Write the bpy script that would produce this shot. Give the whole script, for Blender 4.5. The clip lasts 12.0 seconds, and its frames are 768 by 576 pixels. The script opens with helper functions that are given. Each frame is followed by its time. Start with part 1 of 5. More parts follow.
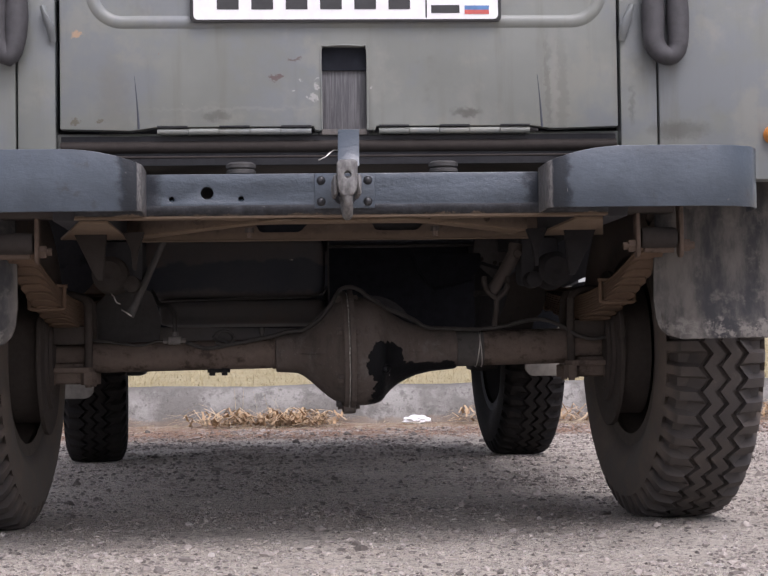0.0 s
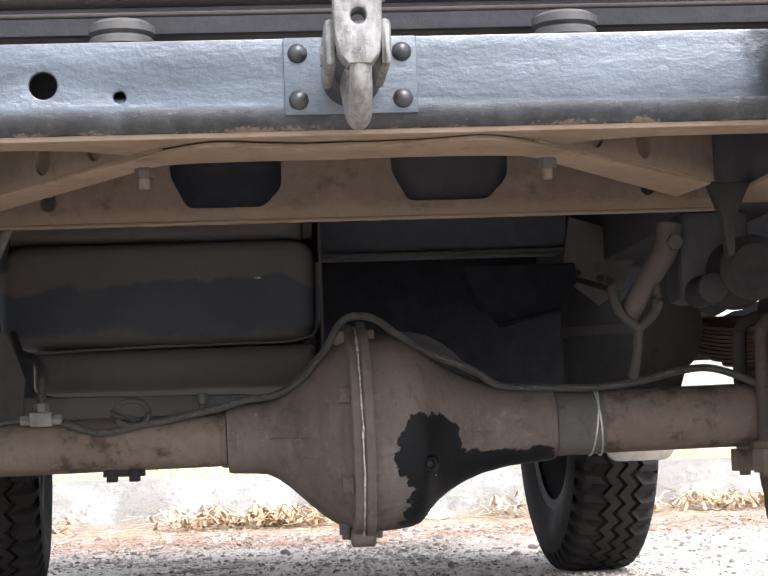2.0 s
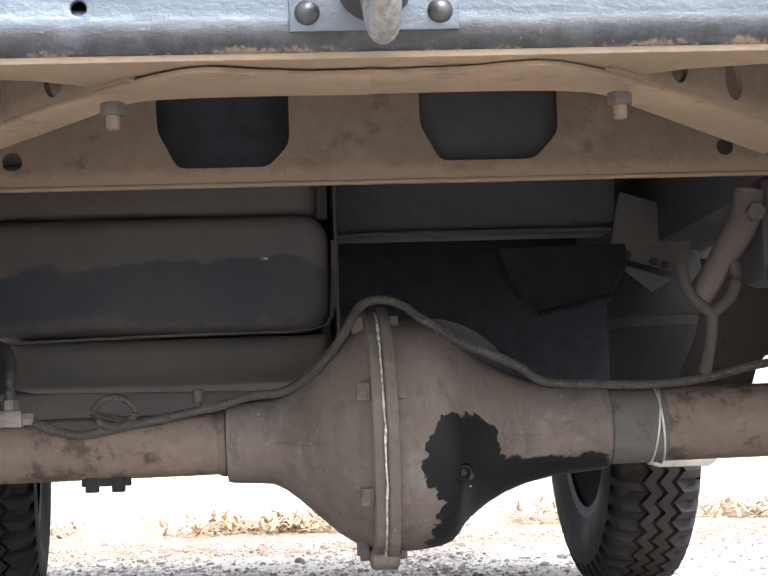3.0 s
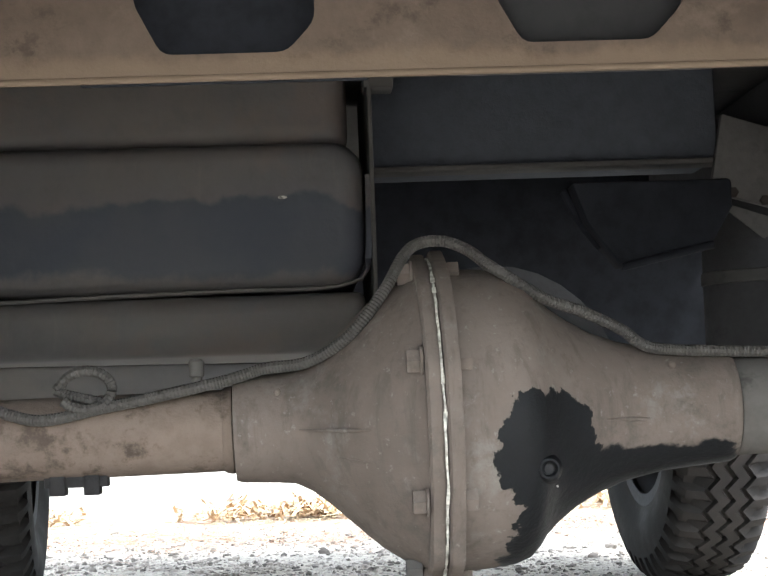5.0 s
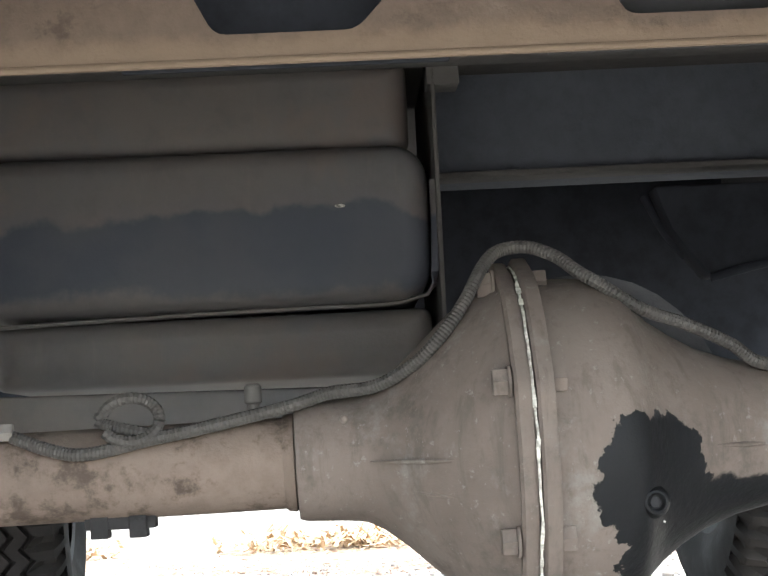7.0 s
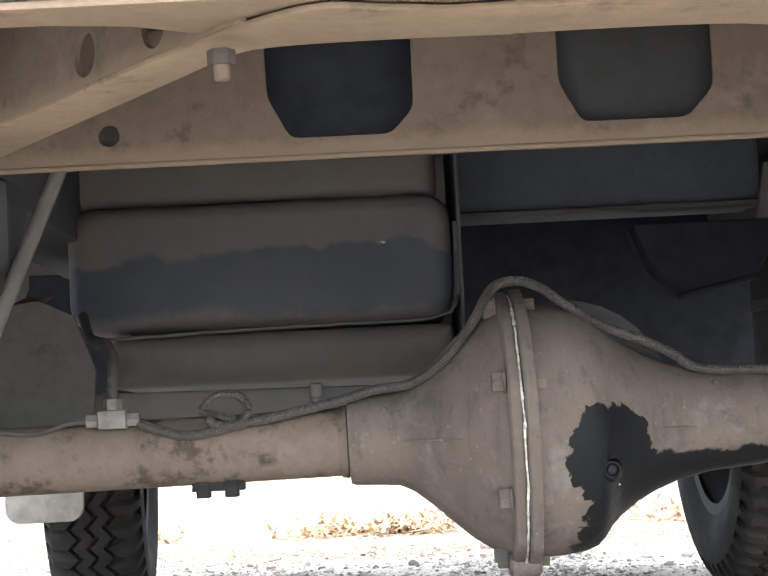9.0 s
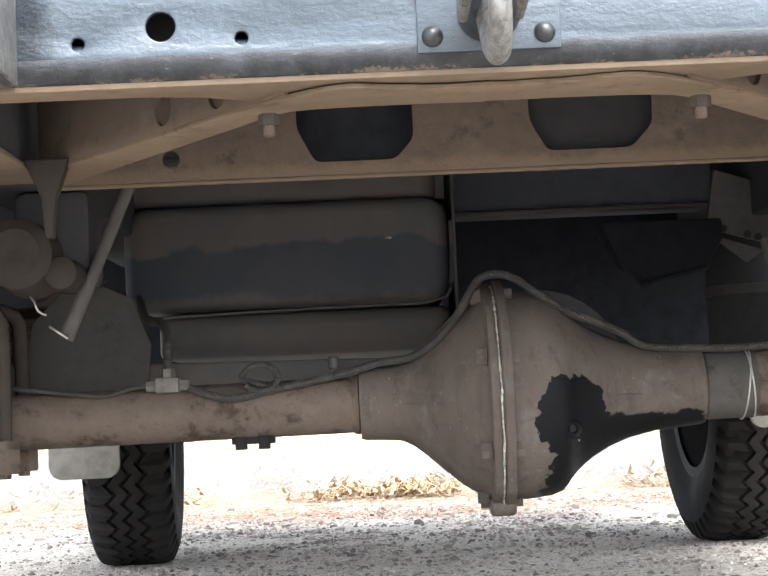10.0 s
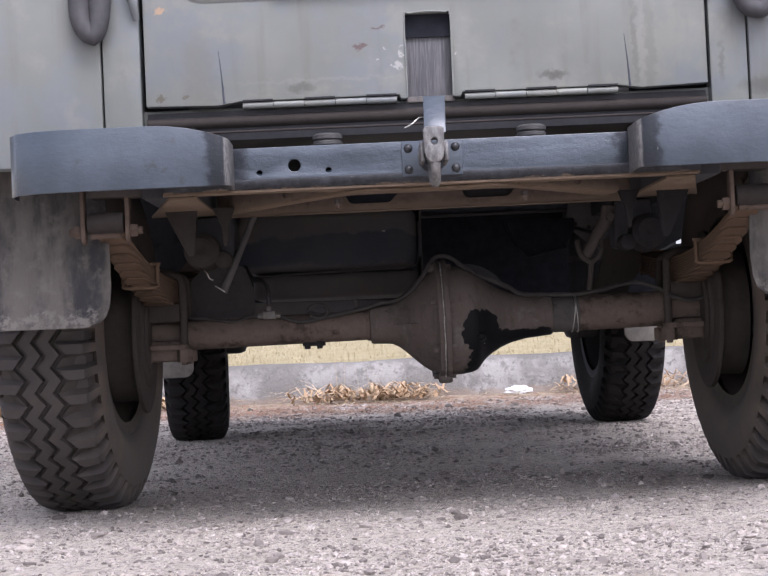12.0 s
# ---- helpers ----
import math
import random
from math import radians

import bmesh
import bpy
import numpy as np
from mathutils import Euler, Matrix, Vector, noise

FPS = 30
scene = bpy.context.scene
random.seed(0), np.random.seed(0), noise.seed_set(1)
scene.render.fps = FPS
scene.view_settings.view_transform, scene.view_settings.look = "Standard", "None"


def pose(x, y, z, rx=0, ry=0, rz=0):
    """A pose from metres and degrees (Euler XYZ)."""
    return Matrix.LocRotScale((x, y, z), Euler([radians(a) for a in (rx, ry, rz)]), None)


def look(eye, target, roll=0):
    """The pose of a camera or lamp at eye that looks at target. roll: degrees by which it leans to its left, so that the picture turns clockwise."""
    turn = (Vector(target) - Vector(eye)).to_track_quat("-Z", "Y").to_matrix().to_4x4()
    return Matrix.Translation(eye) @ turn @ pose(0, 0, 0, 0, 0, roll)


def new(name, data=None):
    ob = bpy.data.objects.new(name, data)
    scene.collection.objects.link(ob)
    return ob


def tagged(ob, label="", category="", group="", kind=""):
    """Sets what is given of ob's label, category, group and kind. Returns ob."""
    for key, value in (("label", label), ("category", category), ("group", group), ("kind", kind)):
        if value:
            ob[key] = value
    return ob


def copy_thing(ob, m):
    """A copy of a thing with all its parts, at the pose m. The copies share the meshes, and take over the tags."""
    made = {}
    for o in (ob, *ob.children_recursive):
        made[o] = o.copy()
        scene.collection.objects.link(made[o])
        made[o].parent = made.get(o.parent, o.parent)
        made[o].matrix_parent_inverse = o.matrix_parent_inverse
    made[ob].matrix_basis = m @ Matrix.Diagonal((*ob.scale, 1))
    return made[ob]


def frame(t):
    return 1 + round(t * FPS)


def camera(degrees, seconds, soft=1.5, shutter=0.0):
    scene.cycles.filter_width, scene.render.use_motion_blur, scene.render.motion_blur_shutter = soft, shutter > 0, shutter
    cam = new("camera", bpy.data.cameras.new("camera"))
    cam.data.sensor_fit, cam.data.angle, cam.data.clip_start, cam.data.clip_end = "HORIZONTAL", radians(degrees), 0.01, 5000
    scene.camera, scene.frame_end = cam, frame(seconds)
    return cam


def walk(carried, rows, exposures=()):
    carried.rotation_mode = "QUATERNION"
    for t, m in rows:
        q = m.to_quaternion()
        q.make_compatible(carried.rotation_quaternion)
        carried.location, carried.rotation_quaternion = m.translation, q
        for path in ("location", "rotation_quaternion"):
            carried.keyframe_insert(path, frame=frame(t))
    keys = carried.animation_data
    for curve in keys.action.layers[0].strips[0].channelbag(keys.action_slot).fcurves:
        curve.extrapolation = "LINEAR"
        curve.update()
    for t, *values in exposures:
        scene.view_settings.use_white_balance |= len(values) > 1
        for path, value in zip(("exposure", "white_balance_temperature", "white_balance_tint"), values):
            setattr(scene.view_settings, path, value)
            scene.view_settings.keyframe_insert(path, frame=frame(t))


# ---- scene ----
cam = camera(23.93, 12.0)
PATH = [
    (0.0, -0.1304, -3.8564, 0.3580, 92.026, 0.822, -3.609),
    (0.5, -0.1102, -3.2425, 0.3590, 92.601, 1.110, -3.731),
    (1.0, -0.0950, -2.8205, 0.3600, 93.140, 1.387, -3.762),
    (1.5, -0.0823, -2.4354, 0.3610, 93.867, 1.777, -3.802),
    (2.0, -0.0702, -2.1318, 0.3620, 94.507, 2.012, -3.648),
    (2.5, -0.0616, -1.9500, 0.3630, 94.694, 1.790, -3.374),
    (3.0, -0.0583, -1.8289, 0.3640, 94.566, 1.775, -3.085),
    (3.5, -0.0577, -1.7132, 0.3660, 94.521, 2.007, -3.050),
    (4.0, -0.0575, -1.5048, 0.3670, 94.409, 2.041, -3.162),
    (4.5, -0.0587, -1.4243, 0.3680, 94.125, 1.860, -2.983),
    (5.0, -0.0620, -1.3950, 0.3690, 93.882, 2.063, -2.436),
    (5.5, -0.0670, -1.3800, 0.3700, 93.852, 2.239, -2.189),
    (6.0, -0.0736, -1.2850, 0.3710, 94.257, 2.397, -2.074),
    (6.5, -0.0810, -1.2430, 0.3720, 94.231, 2.695, -1.845),
    (7.0, -0.0872, -1.2450, 0.3720, 94.742, 2.812, -1.382),
    (7.5, -0.0902, -1.2398, 0.3710, 96.225, 2.715, -1.039),
    (8.0, -0.0900, -1.2767, 0.3700, 96.291, 2.905, -0.910),
    (8.5, -0.0868, -1.3947, 0.3670, 95.502, 2.910, -0.662),
    (9.0, -0.0809, -1.6670, 0.3620, 94.670, 2.808, 0.146),
    (9.5, -0.0753, -1.9154, 0.3580, 94.033, 2.399, 0.405),
    (10.0, -0.0742, -2.0363, 0.3550, 93.744, 2.412, 0.468),
    (10.5, -0.0789, -2.3863, 0.3520, 93.036, 2.411, 0.210),
    (11.0, -0.0887, -2.7403, 0.3500, 92.494, 2.181, -0.143),
    (11.5, -0.1008, -3.1994, 0.3480, 91.929, 2.447, -0.285),
    (12.0, -0.1131, -3.8381, 0.3460, 91.337, 2.594, -0.358),
]
EXPOSURES = [(0.0, 0.38, 6210, 21), (0.5, 0.68, 6320, 18), (1.0, 1.19, 6310, 15), (1.5, 1.85, 6260, 14), (2.0, 2.07, 6240, 13), (2.5, 2.26, 6240, 12), (3.2, 2.74, 6140, 9), (4.8, 2.92, 6065, 4), (5.5, 3.1, 6050, 4), (6.5, 3.26, 6050, 4), (7.2, 3.24, 6060, 4), (8.8, 3.16, 6080, 5), (9.5, 2.52, 6140, 7), (10.0, 2.44, 6170, 8), (10.5, 2.28, 6150, 8), (11.0, 1.96, 6150, 11), (11.5, 1.38, 6080, 12), (12.0, 0.89, 5950, 22)]

walk(cam, [(t, pose(*row)) for t, *row in PATH], EXPOSURES)

# ---- light ----
world = bpy.data.worlds.new("sky")
world.use_nodes = True
scene.world = world
nt = world.node_tree
sky = nt.nodes.new("ShaderNodeTexSky")
sky.sky_type = 'NISHITA'
sky.sun_disc = False
sky.sun_elevation = radians(52)
sky.sun_rotation = radians(159)
sky.air_density, sky.dust_density, sky.ozone_density = 1.0, 2.5, 1.0
haze = nt.nodes.new("ShaderNodeHueSaturation")  # thin overcast takes the blue out
haze.inputs["Saturation"].default_value = 0.30
nt.links.new(sky.outputs[0], haze.inputs["Color"])
nt.nodes["Background"].inputs["Strength"].default_value = 0.15
nt.links.new(haze.outputs[0], nt.nodes["Background"].inputs["Color"])
sun = bpy.data.lights.new("sun", 'SUN')
sun.energy, sun.angle, sun.color = 1.7, radians(32), (1.0, 0.97, 0.94)
new("sun", sun).matrix_world = look((3.2, -8.5, 14), (0, 0, 0))


# ---- materials ----
class Nodes:
    """A material with its node tree and short ways to add nodes."""

    def __init__(self, name, rough=0.6, metal=0.0, coat=0.0, spec=0.5):
        self.mat = bpy.data.materials.new(name)
        self.mat.use_nodes = True
        self.t = self.mat.node_tree
        self.b = self.t.nodes["Principled BSDF"]
        self.b.inputs["Roughness"].default_value = rough
        self.b.inputs["Metallic"].default_value = metal
        self.b.inputs["Coat Weight"].default_value = coat
        self.b.inputs["Specular IOR Level"].default_value = spec
        self.co = self.t.nodes.new("ShaderNodeNewGeometry").outputs["Position"]

    def put(self, sock, value):
        if isinstance(value, bpy.types.NodeSocket):
            self.t.links.new(value, sock)
        elif isinstance(value, (tuple, list)) and len(value) == 3 and sock.type == 'RGBA':
            sock.default_value = (*value, 1)
        else:
            sock.default_value = value

    def scaled(self, sx, sy, sz, co=None):
        n = self.t.nodes.new("ShaderNodeMapping")
        self.put(n.inputs["Vector"], co or self.co)
        n.inputs["Scale"].default_value = (sx, sy, sz)
        return n.outputs[0]

    def noise(self, scale, detail=5, rough=0.6, co=None, dist=0.0):
        n = self.t.nodes.new("ShaderNodeTexNoise")
        self.put(n.inputs["Vector"], co or self.co)
        n.inputs["Scale"].default_value, n.inputs["Detail"].default_value = scale, detail
        n.inputs["Roughness"].default_value, n.inputs["Distortion"].default_value = rough, dist
        return n.outputs[0]

    def ramp(self, fac, lo, hi, a=0.0, b=1.0):
        n = self.t.nodes.new("ShaderNodeMapRange")
        n.interpolation_type = 'SMOOTHSTEP'
        self.put(n.inputs["Value"], fac)
        for k, v in zip(("From Min", "From Max", "To Min", "To Max"), (lo, hi, a, b)):
            n.inputs[k].default_value = v
        return n.outputs[0]

    def mix(self, fac, a, b, mode='MIX'):
        n = self.t.nodes.new("ShaderNodeMix")
        n.data_type, n.blend_type = 'RGBA', mode
        self.put(n.inputs[0], fac)
        self.put(n.inputs[6], a)
        self.put(n.inputs[7], b)
        return n.outputs[2]

    def math(self, op, a, b=0.0, c=0.0):
        n = self.t.nodes.new("ShaderNodeMath")
        n.operation = op
        for k, v in enumerate((a, b, c)):
            self.put(n.inputs[k], v)
        return n.outputs[0]

    def xyz(self, co=None):
        n = self.t.nodes.new("ShaderNodeSeparateXYZ")
        self.put(n.inputs[0], co or self.co)
        return n.outputs

    def island(self):
        return self.t.nodes.new("ShaderNodeNewGeometry").outputs["Random Per Island"]

    def done(self, color, bump=None, strength=0.3, dist=0.002, rough=None):
        self.put(self.b.inputs["Base Color"], color)
        if rough is not None:
            self.put(self.b.inputs["Roughness"], rough)
        if bump is not None:
            n = self.t.nodes.new("ShaderNodeBump")
            n.inputs["Strength"].default_value, n.inputs["Distance"].default_value = strength, dist
            self.put(n.inputs["Height"], bump)
            self.t.links.new(n.outputs[0], self.b.inputs["Normal"])
        return self.mat


def body_paint():
    """Sun-bleached khaki enamel with streaks, the chips and stains of the tailgate at their places, and the light and
    shade of its dent and crease painted on.
    """
    m = Nodes("khaki_paint", coat=0.05)
    big = m.noise(3.0, 4)
    streak = m.noise(1.0, 5, 0.65, m.scaled(26, 26, 2.2))
    c = m.mix(m.ramp(big, 0.35, 0.7), (0.167, 0.177, 0.160), (0.202, 0.213, 0.194))
    c = m.mix(m.ramp(m.noise(5.0, 5, 0.62), 0.46, 0.60, 0, 0.85), c, (0.168, 0.183, 0.190))
    c = m.mix(m.ramp(m.noise(9.0, 5, 0.65), 0.52, 0.66, 0, 0.6), c, (0.222, 0.224, 0.193))
    c = m.mix(m.ramp(streak, 0.5, 0.75, 0, 0.4), c, (0.125, 0.12, 0.095))
    dust = m.noise(7, 6, 0.7)
    c = m.mix(m.ramp(dust, 0.55, 0.75, 0, 0.40), c, (0.27, 0.262, 0.228))
    c = m.mix(m.ramp(m.noise(38, 4, 0.7), 0.735, 0.75), c, (0.24, 0.14, 0.08))
    c = m.mix(m.ramp(m.noise(60, 5, 0.75), 0.735, 0.75, 0, 0.8), c, (0.36, 0.34, 0.30))
    c = m.mix(m.ramp(m.noise(5.5, 5, 0.6), 0.62, 0.74, 0, 0.45), c, (0.10, 0.096, 0.08))
    x, y, z = m.xyz()[:3]
    edge = m.math('MULTIPLY', m.math('SUBTRACT', m.noise(140, 5, 0.75), 0.5), 5.0)
    x = m.math('ADD', x, m.math('MULTIPLY', m.math('SUBTRACT', m.noise(70, 4, 0.7), 0.5), 0.030))
    z = m.math('ADD', z, m.math('MULTIPLY', m.math('SUBTRACT', m.noise(64, 4, 0.7), 0.5), 0.030))

    def spot(c, px, pz, rx, rz, color, amount, soft):
        ex = m.math('DIVIDE', m.math('SUBTRACT', x, px), rx)
        ez = m.math('DIVIDE', m.math('SUBTRACT', z, pz), rz)
        d = m.math('ADD', m.math('ADD', m.math('MULTIPLY', ex, ex), m.math('MULTIPLY', ez, ez)), edge if soft < 0.9 else cloud)
        return m.mix(m.ramp(d, 1.0 + soft, 1.0 - soft, 0, amount), c, color)
    cloud = m.math('MULTIPLY', m.math('SUBTRACT', m.noise(24, 3, 0.5), 0.5), 1.6)
    dark, brown = (0.075, 0.072, 0.062), (0.115, 0.098, 0.068)
    c = spot(c, -0.219, 0.774, 0.022, 0.008, dark, 0.55, 1.0)
    c = spot(c, 0.221, 0.779, 0.022, 0.009, dark, 0.75, 1.0)
    c = spot(c, -0.465, 0.766, 0.010, 0.005, brown, 0.8, 0.5)
    c = spot(c, -0.419, 0.766, 0.006, 0.003, brown, 0.8, 0.5)
    c = spot(c, -0.397, 0.785, 0.026, 0.085, brown, 0.22, 1.0)
    # dark and pale bands paint the light and shade of a dent
    c = spot(c, 0.366, 0.82, 0.004, 0.085, dark, 0.28, 1.0)
    c = spot(c, 0.392, 0.815, 0.009, 0.09, dark, 0.22, 1.0)
    c = spot(c, 0.379, 0.83, 0.007, 0.09, (0.27, 0.265, 0.24), 0.2, 1.0)
    c = spot(c, 0.518, 0.79, 0.006, 0.03, dark, 0.45, 1.0)
    c = spot(c, 0.60, 0.745, 0.05, 0.015, dark, 0.55, 1.0)
    c = spot(c, -0.116, 0.843, 0.012, 0.0045, (0.10, 0.06, 0.055), 0.8, 0.4)
    c = spot(c, -0.08, 0.872, 0.010, 0.003, (0.10, 0.06, 0.055), 0.7, 0.4)
    c = spot(c, -0.459, 0.918, 0.010, 0.006, (0.40, 0.27, 0.17), 0.9, 0.5)
    for px, pz, r in ((-0.047, 0.809, 0.006), (-0.052, 0.800, 0.004), (-0.044, 0.826, 0.004), (-0.043, 0.838, 0.003), (-0.058, 0.806, 0.003), (-0.085, 0.818, 0.002), (0.052, 0.82, 0.003), (-0.072, 0.835, 0.002)):
        c = spot(c, px, pz, r, r, (0.36, 0.355, 0.335), 0.8, 0.5)
    # pale line paints the light along a shallow crease
    c = spot(c, -0.18, 0.787, 0.15, 0.003, (0.27, 0.268, 0.245), 0.22, 1.0)
    return m.done(c, m.noise(9, 3), 0.18, 0.008, m.ramp(dust, 0.3, 0.8, 0.38, 0.62))


def chassis_paint(name="blue_black_paint", rubbed=None):
    """Thick brush-laid enamel: wrinkled, glossy, rubbed through in spots; rubbed: where the inner edge is worn."""
    m = Nodes(name, coat=0.42)
    m.b.inputs["Coat Roughness"].default_value = 0.16
    wrinkle = m.noise(1.0, 5, 0.55, m.scaled(85, 110, 150), dist=0.2)
    fine = m.noise(300, 4, 0.7)
    c = m.mix(m.ramp(m.noise(12, 5), 0.35, 0.7), (0.032, 0.045, 0.060), (0.049, 0.065, 0.084))
    worn = m.noise(75, 6, 0.75)
    c = m.mix(m.ramp(worn, 0.69, 0.73, 0, 0.8), c, (0.20, 0.19, 0.17))
    c = m.mix(m.ramp(m.noise(28, 6, 0.7), 0.60, 0.70, 0, 0.6), c, (0.022, 0.023, 0.028))
    ax = m.math('ABSOLUTE', m.xyz()[0])
    scr = m.noise(1.0, 6, 0.75, m.scaled(130, 130, 60), dist=0.8)
    if rubbed:
        near = m.math('ADD', ax, m.math('MULTIPLY', m.math('SUBTRACT', m.noise(30, 5, 0.7), 0.5), 0.05))
        mask = m.ramp(near, rubbed + 0.014, rubbed - 0.010)
        c = m.mix(m.math('MULTIPLY', mask, 0.85), c, (0.016, 0.017, 0.019))
        c = m.mix(m.math('MULTIPLY', mask, m.ramp(scr, 0.64, 0.70, 0, 0.8)), c, (0.33, 0.32, 0.30))
        rim = m.math('ADD', ax, m.math('MULTIPLY', m.math('SUBTRACT', m.noise(1.0, 5, 0.7, m.scaled(90, 90, 30)), 0.5), 0.012))
        c = m.mix(m.math('MULTIPLY', m.ramp(rim, 0.3465, 0.3425), m.ramp(scr, 0.40, 0.60, 0.35, 0.85)), c, (0.19, 0.183, 0.174))
    else:
        near = m.math('ADD', ax, m.math('MULTIPLY', m.math('SUBTRACT', m.noise(45, 6, 0.72), 0.5), 0.060))
        mask = m.ramp(near, 0.302, 0.330, 0, 0.8)
        c = m.mix(mask, c, (0.015, 0.016, 0.019))
        c = m.mix(m.math('MULTIPLY', mask, m.ramp(scr, 0.66, 0.72, 0, 0.5)), c, (0.16, 0.15, 0.14))
    m.put(m.b.inputs["Coat Weight"], m.ramp(mask, 0.0, 0.9, 0.42, 0.04))
    m.put(m.b.inputs["Specular IOR Level"], m.ramp(mask, 0.0, 0.9, 0.5, 0.2))
    h = m.math('ADD', wrinkle, m.math('MULTIPLY', fine, 0.35))
    return m.done(c, h, 0.28 if rubbed else 0.55, 0.0024, m.ramp(worn, 0.3, 0.75, 0.30, 0.48))


def dusty(name, dust, metal, amount=0.62, bump=0.35, scale=1.0):
    """Steel under a coat of road dust: bare dark spots, caked lighter patches."""
    m = Nodes(name, spec=0.12)
    n1 = m.noise(9 * scale, 6, 0.65)
    n2 = m.noise(70 * scale, 5, 0.7)
    c = m.mix(m.ramp(n1, 0.3, 0.72), dust, [min(1, v * 1.25) for v in dust])
    c = m.mix(m.ramp(m.noise(22 * scale, 6, 0.72), amount - 0.03, amount + 0.12), c, metal)
    c = m.mix(m.ramp(n2, 0.35, 0.75, 0.0, 0.35), c, [v * 0.6 for v in dust])
    return m.done(c, n2, bump, 0.003, m.ramp(n1, 0.3, 0.7, 0.75, 0.92))


def housing_iron():
    """Dusty casting with a wet patch of oil that has its own ragged outline."""
    m = Nodes("dusty_casting", spec=0.35)
    n1, n2 = m.noise(8, 6, 0.65), m.noise(85, 5, 0.7)
    c = m.mix(m.ramp(n1, 0.3, 0.72), (0.097, 0.078, 0.067), (0.131, 0.108, 0.095))
    c = m.mix(m.ramp(m.noise(24, 7, 0.78), 0.50, 0.70, 0, 0.85), c, (0.068, 0.058, 0.051))
    c = m.mix(m.ramp(m.noise(15, 6, 0.7), 0.55, 0.68, 0, 0.6), c, (0.165, 0.153, 0.141))
    c = m.mix(m.ramp(n2, 0.4, 0.75, 0, 0.3), c, (0.10, 0.088, 0.079))
    runs = m.noise(1.0, 6, 0.7, m.scaled(70, 70, 12), dist=0.4)
    c = m.mix(m.ramp(runs, 0.50, 0.68, 0, 0.55), c, (0.066, 0.055, 0.048))
    c = m.mix(m.ramp(m.noise(130, 5, 0.75), 0.60, 0.68, 0, 0.5), c, (0.19, 0.176, 0.162))
    x, y, z = m.xyz()[:3]
    wob = m.math('MULTIPLY', m.math('SUBTRACT', m.noise(42, 5, 0.62), 0.5), 0.050)
    ex = m.math('DIVIDE', m.math('SUBTRACT', x, 0.113), 0.042)
    ez = m.math('DIVIDE', m.math('SUBTRACT', z, 0.339), 0.042)
    round_ = m.math('SQRT', m.math('ADD', m.math('MULTIPLY', ex, ex), m.math('MULTIPLY', ez, ez)))
    blob = m.ramp(m.math('ADD', round_, m.math('MULTIPLY', wob, 16.0)), 1.0, 0.97)
    low = m.math('ADD', m.math('ADD', z, m.math('MULTIPLY', wob, 0.45)), m.math('MULTIPLY', x, -0.03))
    low = m.ramp(low, 0.332, 0.328)
    left = m.ramp(m.math('ADD', x, m.math('MULTIPLY', wob, 1.6)), 0.081, 0.084)
    right = m.ramp(m.math('ADD', x, wob), 0.268, 0.262)
    oil = m.math('MAXIMUM', blob, m.math('MULTIPLY', m.math('MULTIPLY', low, left), right))
    c = m.mix(oil, c, (0.0115, 0.0118, 0.0130))
    m.put(m.b.inputs["Specular IOR Level"], m.ramp(oil, 0, 1, 0.25, 0.07))
    return m.done(c, n2, 0.35, 0.0025, m.ramp(oil, 0, 1, 0.86, 0.42))


def tank_steel():
    m = Nodes("dusty_tank", spec=0.3)
    z = m.xyz()[2]
    wav = m.math('ADD', z, m.math('MULTIPLY', m.noise(9, 5, 0.6), 0.075))
    low = m.math('ADD', z, m.math('MULTIPLY', m.noise(13, 5, 0.65), 0.060))
    patch = m.math('MULTIPLY', m.ramp(wav, 0.608, 0.599), m.ramp(low, 0.525, 0.538))
    c = m.mix(m.ramp(m.noise(5, 4), 0.35, 0.65), (0.106, 0.094, 0.087), (0.090, 0.088, 0.091))
    c = m.mix(m.ramp(m.noise(25, 6, 0.7), 0.45, 0.75, 0, 0.6), c, (0.074, 0.070, 0.070))
    c = m.mix(m.ramp(m.noise(1.0, 5, 0.7, m.scaled(60, 60, 9)), 0.56, 0.72, 0, 0.4), c, (0.12, 0.11, 0.102))
    c = m.mix(m.ramp(m.noise(4.5, 5, 0.7), 0.50, 0.64, 0, 0.55), c, (0.128, 0.098, 0.082))
    c = m.mix(m.math('MULTIPLY', patch, m.ramp(m.noise(7, 4, 0.6), 0.34, 0.50, 0.82, 1.0)), c, (0.043, 0.049, 0.064))
    return m.done(c, m.noise(60, 4), 0.25, 0.002, 0.62)


